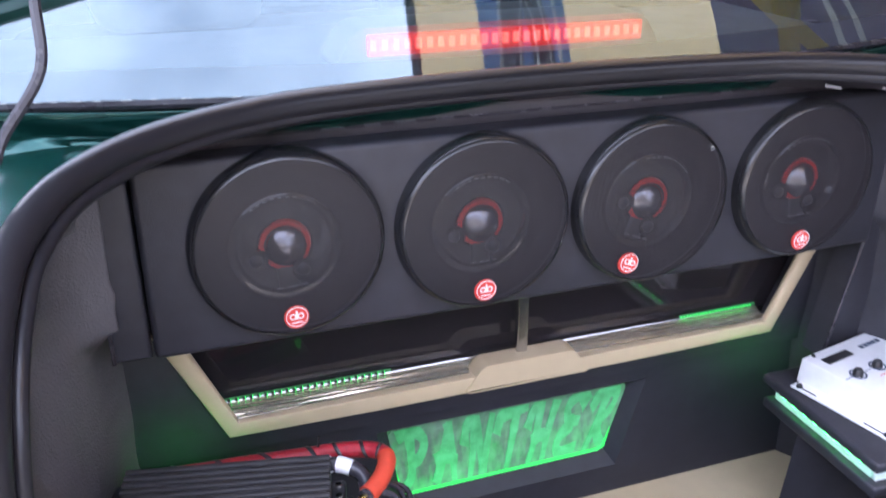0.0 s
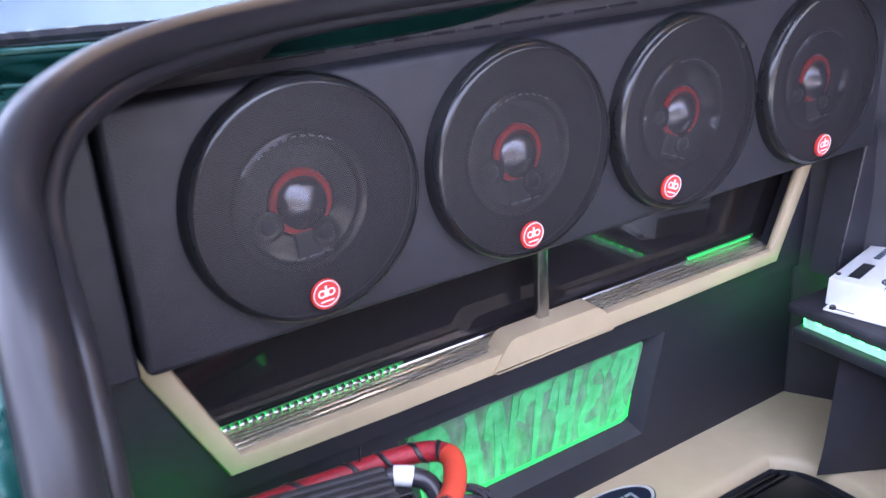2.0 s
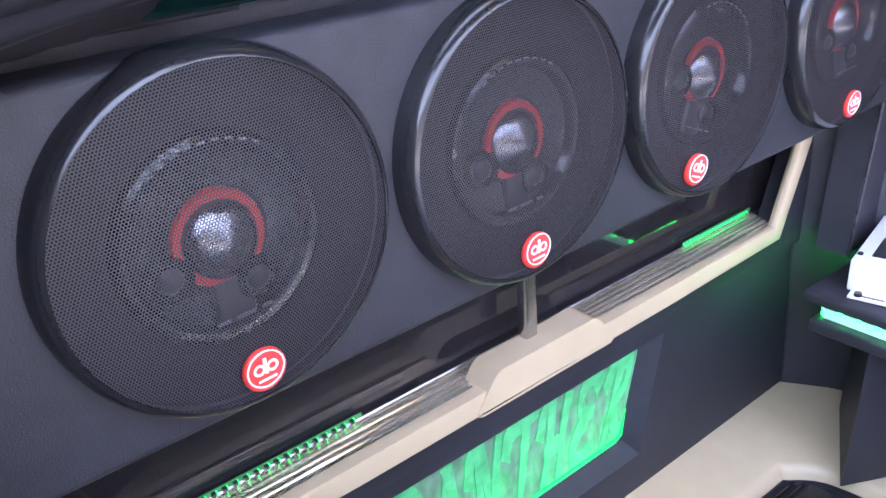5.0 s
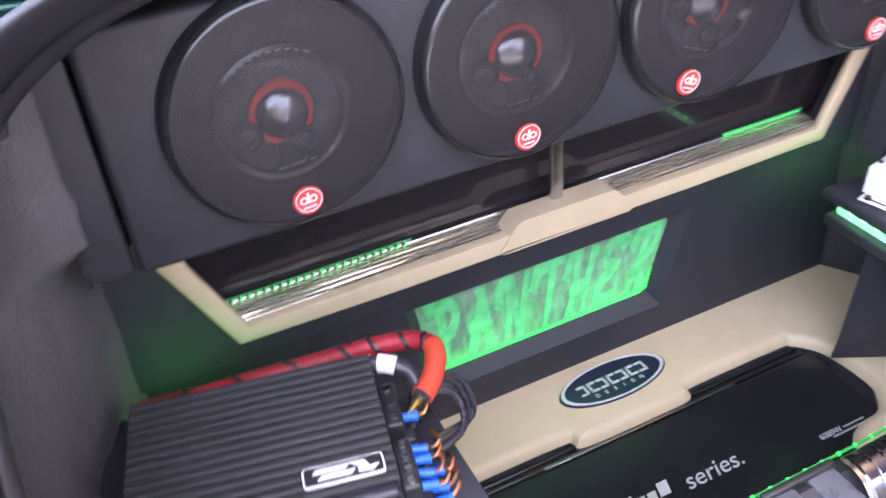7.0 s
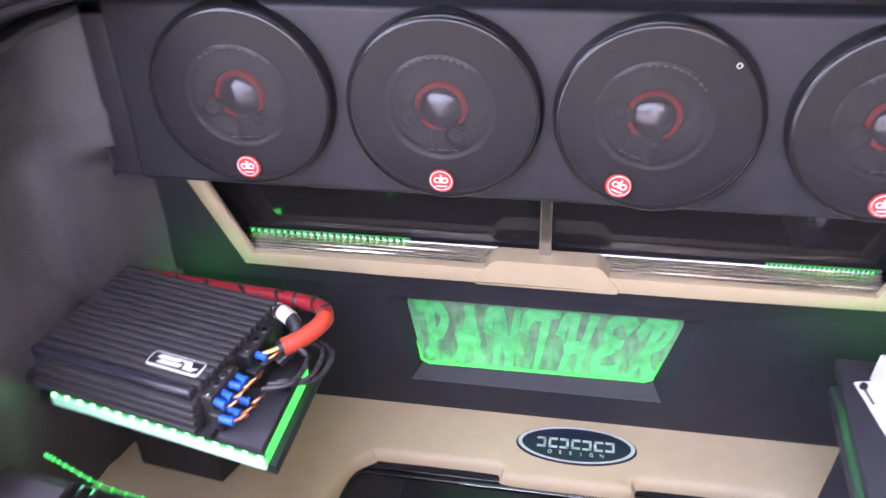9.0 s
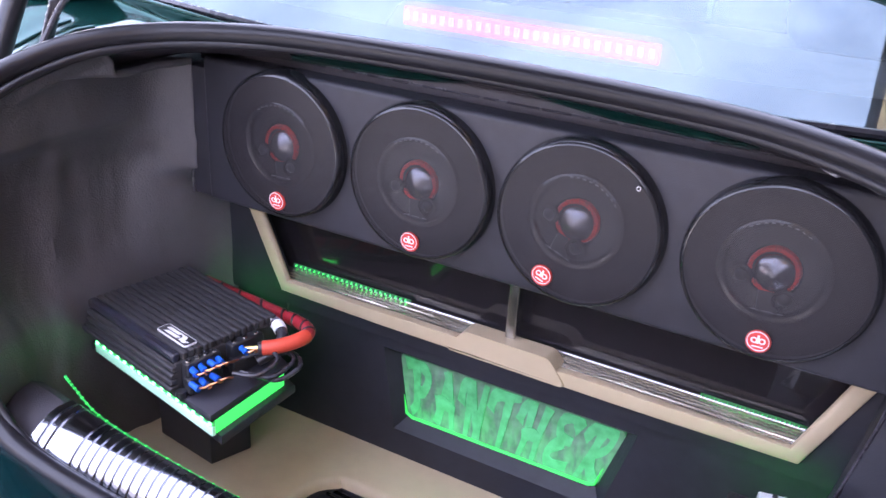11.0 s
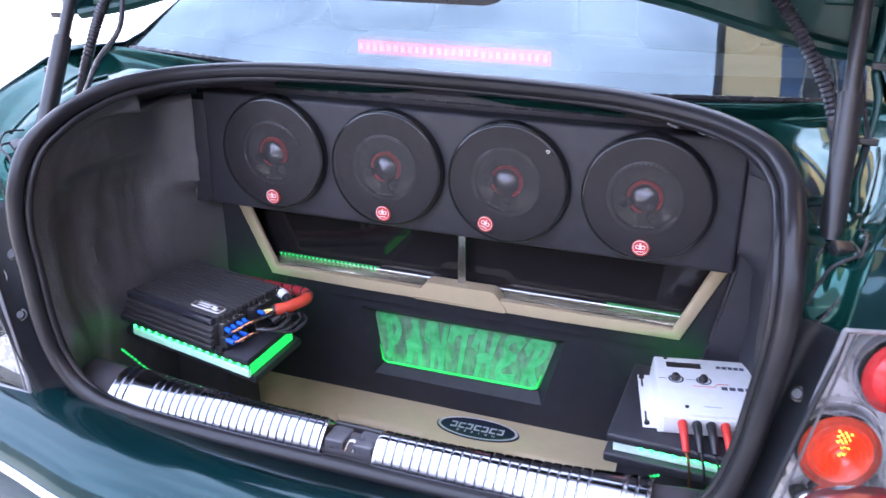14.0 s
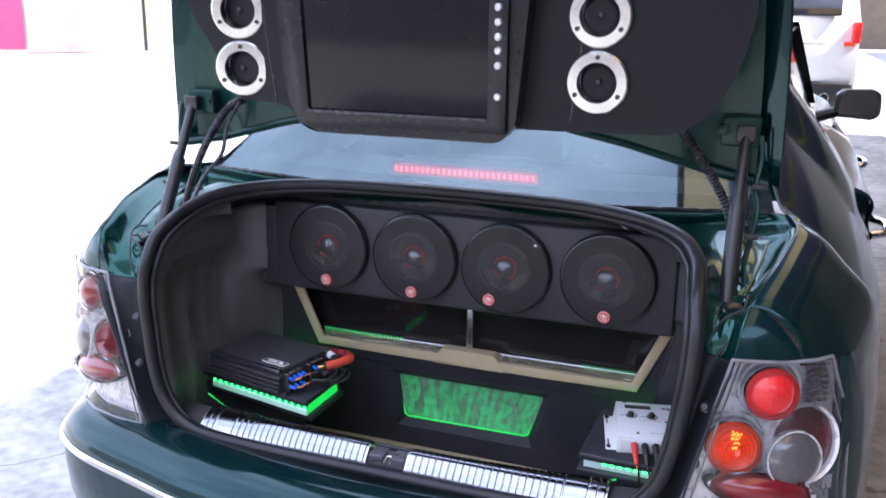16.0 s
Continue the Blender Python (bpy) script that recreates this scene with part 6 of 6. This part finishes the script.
part("foot_screw", lathe([(0, -0.008), (0.007, -0.008), (0.008, 0)], 12, AM @ Matrix.Translation((XE + 0.0130, 0.004, 0.0)) @ pose(0, 0, 0, -90, 0, 0)), PLASTIC, ampl, "black screw")

random.seed(4)
for y, z, x in ((0.0205, 0.036, 0.016), (0.034, 0.036, 0.016), (0.0475, 0.036, 0.016), (0.061, 0.036, 0.016), (0.013, 0.020, 0.0255), (0.028, 0.020, 0.0255), (0.044, 0.020, 0.0255), (0.100, 0.036, 0.016)):
    w = thing("speaker_wire", AM @ Vector((XE + x, y, z)), "short copper wire in a blue ferrule at the amplifier", "wire", "wires on the amplifier")
    a, b = AM @ Vector((XE + x - 0.002, y, z)), AM @ Vector((XE + x + 0.0125, y + random.uniform(-0.003, 0.002), z - 0.001))
    part("ferrule", join(tube([a, b], 0.0044, 10), tube([a.lerp(b, 0.82), b + (b - a) * 0.12], 0.0050, 10)), BLUE, w, "blue ferrule")
    pts = smooth_line([b, b + Vector((0.007, random.uniform(-0.004, 0.004), 0.003)), b + Vector((0.013, random.uniform(-0.002, 0.010), 0.005)), b + Vector((0.012, 0.010 + random.uniform(-0.006, 0.008), 0.0))], 5)
    part("strand", join(tube(pts, 0.0014, 7), tube([p + Vector((0.0018, 0.001, 0.0012 * math.sin(i))) for i, p in enumerate(pts)], 0.0009, 6)), COPPER, w, "copper strands")

power = thing("power_cable", (-0.30, -0.055, 0.73), "thick red power cable wound with black tape", "cable")
route = smooth_line([(-0.50, 0.045, 0.722), (-0.44, 0.028, 0.729), (-0.38, 0.016, 0.734), (-0.31, 0.002, 0.739), (-0.272, -0.010, 0.745), (-0.238, -0.028, 0.751), (-0.227, -0.052, 0.753), (-0.247, -0.086, 0.749), (-0.284, -0.114, 0.746)], 10)
cutp = int(len(route) * 0.72)
part("jacket", tube(route[:cutp + 1], 0.0098, 14), CABLE_RED, power, "translucent red jacket")
part("heatshrink", tube(route[cutp:-6], 0.0106, 14), HEATSHRINK, power, "orange-red heat shrink end")
part("collar", tube(route[-8:-5], 0.0088, 12), RUBBER, power, "dark collar at the cable end")
part("plug", tube(route[-6:], lambda t: 0.0048 - 0.0012 * t, 10), GOLD, power, "gold cable end")
wrap, fine = [], smooth_line(route[2:cutp], 8)
for i, p in enumerate(fine):
    d = (fine[min(i + 1, len(fine) - 1)] - fine[max(i - 1, 0)]).normalized()
    u = d.cross(Vector((0, 0, 1))).normalized()
    turn = 2 * math.pi * i / 62
    wrap.append(p + (u * math.cos(turn) + d.cross(u) * math.sin(turn)) * 0.0080)
part("tape_wrap", tube(wrap, 0.0031, 7), PLASTIC, power, "black tape wound round the jacket")
part("cable_tie", tube([route[33], route[33] + Vector((0.002, 0.0, 0.024))], 0.0013, 5), PLASTIC, power, "cut cable tie")
ground_cable = thing("ground_cable", (-0.26, -0.09, 0.73), "black cable with a white sleeve beside the red one", "cable")
r2 = smooth_line([(-0.300, -0.034, 0.748), (-0.279, -0.044, 0.752), (-0.259, -0.060, 0.746), (-0.258, -0.080, 0.734), (-0.272, -0.098, 0.722)], 8)
part("jacket", tube(r2, 0.0088, 12), RUBBER, ground_cable, "black jacket")
part("sleeve", tube(r2[2:6], 0.0096, 12), WHITE, ground_cable, "white sleeve")
part("sleeve", tube(r2[7:13], 0.0096, 12), WHITE, ground_cable, "white sleeve")
for k, pts in enumerate(([(-0.280, -0.10, 0.728), (-0.250, -0.072, 0.734), (-0.222, -0.082, 0.732), (-0.228, -0.125, 0.726), (-0.268, -0.140, 0.728)],
                         [(-0.278, -0.085, 0.722), (-0.240, -0.062, 0.728), (-0.212, -0.080, 0.726), (-0.222, -0.118, 0.720), (-0.262, -0.128, 0.722)],
                         [(-0.282, -0.118, 0.734), (-0.256, -0.095, 0.744), (-0.232, -0.105, 0.740), (-0.240, -0.138, 0.732), (-0.270, -0.152, 0.732)])):
    loop_wire = thing("loose_wire", Vector(pts[0]), "loop of thin dark wire beside the ridged amplifier", "wire", "loose wires")
    part("jacket", tube(smooth_line(pts, 8), 0.0034, 8), RUBBER, loop_wire)

# right platform with the white sound processor
RP = Matrix.Translation((0.378, 0.0, 0.699)) @ pose(0, 0, 0, 0, 0, -1.5)
RB = Matrix.Translation((0.382, -0.0067, 0.699)) @ pose(0, 0, 0, 0, 0, 12)
plat2 = thing("processor_platform", RP @ Vector((0.1, -0.1, -0.03)), "black padded platform with a lit white-green edge", "platform", "lit platforms")
part("top", box((-0.018, -0.198, -0.016), (0.19, 0.028, -0.001), 0.005, RP), VINYL, plat2, "black padded top")
part("lit_front", box((-0.008, -0.190, -0.033), (0.185, -0.184, -0.017), 0.001, RP), LEDPALE, plat2, "lit acrylic front edge")
part("lit_side", box((-0.008, -0.182, -0.033), (-0.002, 0.006, -0.017), 0.001, RP), LEDWHITE, plat2, "lit acrylic side edge")
for i in range(9):
    part("lamp", box((0.03 + 0.016 * i, -0.1925, -0.022), (0.036 + 0.016 * i, -0.1895, -0.0175), 0, RP), LED, plat2)
for i in range(8):
    part("lamp", box((-0.0105, -0.165 + 0.021 * i, -0.022), (-0.0075, -0.159 + 0.021 * i, -0.0175), 0, RP), LED, plat2)
part("lit_back", box((-0.004, 0.004, -0.033), (0.10, 0.010, -0.017), 0.001, RP), LEDSPILL, plat2, "lit acrylic back edge")
part("base", box((-0.020, -0.202, -0.049), (0.19, 0.016, -0.033), 0.004, RP), VINYL, plat2, "black base board")
leg = sheet([[Vector((x + k * 0.022, y, z)) for x, y in ((0.346, -0.052), (0.452, -0.110), (0.575, -0.115), (0.575, 0.06), (0.49, 0.025))] for k, z in ((0, 0.472), (0.05, 0.482), (0.3, 0.50), (1.0, 0.652))], closed=True)
part("leg", leg, VINYL, plat2, "black padded leg")
proc = thing("sound_processor", RB @ Vector((0.08, -0.1, 0)), "white enamelled sound processor with two knobs and plugs", "sound processor")
part("case", prism(rounded([(0.008, 0.0), (0.170, 0.0), (0.166, 0.036), (0.012, 0.036)], 0.002, 3), 0.166, RB @ Matrix.Translation((0, -0.168, 0)), 0.0015), WHITEBOX, proc, "white case")
part("plug_face", box((0.016, -0.1705, 0.004), (0.160, -0.167, 0.030), 0.002, RB), mat("white_recess", (0.70, 0.71, 0.73), 0.5, var=0.05), proc, "white face with sockets")
part("flange", box((-0.012, -0.160, 0.0), (0.185, -0.008, 0.003), 0.001, RB), WHITEBOX, proc, "white mounting flange")
for y0, y1 in ((-0.150, -0.118), (-0.045, -0.018)):
    part("flange_slot", box((-0.0075, y0, 0.0026), (-0.0045, y1, 0.0034), 0.0, RB), PLASTIC, proc, "dark slot in the flange")
for y in (-0.152, -0.018):
    part("flange_screw", lathe([(0, -0.004), (0.004, -0.004), (0.0045, 0)], 12, RB @ Matrix.Translation((-0.006, y, 0.003)) @ pose(0, 0, 0, -90, 0, 0)), PLASTIC, proc, "black screw")
part("display", box((0.030, -0.034, 0.0355), (0.084, -0.019, 0.0368), 0.0, RB), PLASTIC, proc, "dark display strip")
DARKPRINT = mat("dark_print", (0.03, 0.05, 0.09), 0.4)
for x in (0.0405, 0.083):
    knob = part("knob", lathe([(0, -0.009), (0.005, -0.009), (0.0065, -0.006), (0.0075, 0)], 16, RB @ Matrix.Translation((x, -0.070, 0.036)) @ pose(0, 0, 0, -90, 0, 0)), PLASTIC, proc, "black knob")
    part("knob_scale", lathe([(0.0095, 0.0002), (0.0095, -0.0006), (0.0120, -0.0006), (0.0120, 0.0002)], 24, RB @ Matrix.Translation((x + 0.001, -0.070, 0.036)) @ pose(0, 0, 0, -90, 0, 0)), DARKPRINT, knob, "dark printed scale")
    part("knob_line", box((x - 0.026, -0.0705, 0.0356), (x - 0.013, -0.0695, 0.0363), 0, RB), DARKPRINT, knob, "thin printed line")
for i in range(5):
    part("print_bar", box((0.108 + 0.009 * i, -0.030, 0.0356), (0.115 + 0.009 * i, -0.022, 0.0364), 0, RB), DARKPRINT, proc, "plain dark print")
for i in range(4):
    part("print_bar", box((0.108 + 0.012 * i, -0.094, 0.0356), (0.117 + 0.012 * i, -0.085, 0.0364), 0, RB), DARKPRINT, proc, "plain dark print")
part("print_line", tube([RB @ Vector(p) for p in ((0.065, -0.088, 0.0362), (0.098, -0.088, 0.0362), (0.103, -0.078, 0.0362), (0.120, -0.078, 0.0362))], 0.0006, 5), RED, proc, "thin curved red line")
part("print_line", box((0.075, -0.146, 0.0356), (0.10, -0.1452, 0.0363), 0, RB), DARKPRINT, proc, "thin printed line")
for x, y in ((0.03, -0.007), (0.05, -0.150)):
    part("case_screw", lathe([(0, -0.002), (0.003, -0.002), (0.0032, 0)], 10, RB @ Matrix.Translation((x, y, 0.036)) @ pose(0, 0, 0, -90, 0, 0)), PLASTIC, proc, "small screw")
for i, m in enumerate((RED, PLASTIC, PLASTIC, RED, PLASTIC)):
    x = 0.043 + 0.0205 * i
    plug = thing("signal_plug", RB @ Vector((x, -0.175, 0.018)), "red signal plug pushed into the white processor" if m is RED else "black signal plug pushed into the white processor", "plug", "signal plugs")
    part("body", tube([RB @ Vector((x, -0.169, 0.020)), RB @ Vector((x, -0.182, 0.019)), RB @ Vector((x + 0.001, -0.198, 0.013)), RB @ Vector((x + 0.003, -0.214, 0.0))], lambda t: 0.0075 - 0.0025 * t, 12), m, plug, "moulded plug body")
    part("lead", tube(smooth_line([RB @ Vector((x + 0.003, -0.213, 0.001)), RB @ Vector((x + 0.008, -0.226, -0.02)), RB @ Vector((x + 0.011, -0.225, -0.06)), RB @ Vector((x + 0.02, -0.20, -0.12))], 6), 0.0020, 6), COPPER if m is RED else PLASTIC, plug, "thin lead")

# chrome sill plates with ribs, latch between
SILLM = mat("sill_chrome", (0.35, 0.36, 0.40), 0.13, 1.0, var=0.1, scale=40)
for s in (-1, 1):
    sill = thing("sill_plate", (s * 0.24, -0.325, 0.695), "ribbed chrome sill plate on the trunk edge", "sill plate", "chrome sill plates")
    x0, x1 = (0.042, 0.437)
    sect = [(-0.358, 0.664), (-0.356, 0.671), (-0.344, 0.682), (-0.330, 0.692), (-0.318, 0.6975), (-0.303, 0.700), (-0.285, 0.698), (-0.276, 0.688)]

    def bent(x, dz=0.0, dy=0.0):
        k = (sill_edge(x) + 0.358) / 0.082
        return [Vector((s * x, -0.358 + (y + 0.358) * k - dy, z + dz)) for y, z in sect]

    part("base", sheet([bent(x0 + (x1 - x0) * i / 16) for i in range(17)]), STEEL, sill, "bright base plate")
    for i in range(25):
        x, wdt = x0 + 0.005 + i * 0.0140, 0.0133
        if i == 22:
            x, wdt = x0 + 0.314, 0.044
        elif i > 22:
            x, wdt = x0 + 0.363 + 0.0150 * (i - 23), 0.0128
        part("rib", sheet([bent(x, 0.0, 0.0006), bent(x + 0.0014, 0.0026, 0.0006), bent(x + wdt - 0.0014, 0.0026, 0.0006), bent(x + wdt, 0.0, 0.0006)]), SILLM, sill)
LATCHGREY = mat("latch_plastic", (0.10, 0.10, 0.115), 0.28, var=0.2, scale=60)
latch = thing("latch", (0.0, -0.33, 0.67), "dark latch recess in the middle of the sill", "latch")
part("recess", join(box((-0.041, -0.352, 0.655), (0.041, -0.302, 0.668), 0.002), box((-0.041, -0.308, 0.66), (0.041, -0.300, 0.694), 0.003)), PLASTIC, latch, "black plastic recess")
for a, b in ((-0.039, -0.007), (0.008, 0.039)):
    part("cover_plate", box((a, -0.346, 0.668), (b, -0.304, 0.689), 0.003), LATCHGREY, latch, "smooth dark grey plate")
part("striker", tube(smooth_line([(-0.006, -0.345, 0.672), (-0.005, -0.330, 0.681), (0.006, -0.330, 0.681), (0.007, -0.345, 0.672)], 6), 0.003, 8), STEEL, latch, "steel striker loop")
rope = thing("green_rope_light", (-0.3, -0.27, 0.68), "thin dotted green light line along the sill", "light strip")
rope_line = smooth_line([(-0.480, sill_edge(0.47) + 0.011, 0.706)] + [(x, sill_edge(x) + 0.0085, 0.681 + 0.02 * max(0.0, (abs(x) - 0.40) / 0.06) ** 2) for x in (-0.455, -0.40, -0.30, -0.20, -0.10, 0.0, 0.10, 0.20, 0.30, 0.40, 0.44)], 10)
part("tube", tube(rope_line, 0.0015, 6), glow("dim_green", (0.01, 0.4, 0.06), 0.012), rope, "thin green tube")
ROPE_LED = glow("rope_led", (0.02, 1.0, 0.14), 0.06)
for p in rope_line[2::2]:
    part("lamp", box((-0.0016, -0.0016, -0.0014), (0.0016, 0.0016, 0.0014), 0, Matrix.Translation(p)), ROPE_LED, rope)
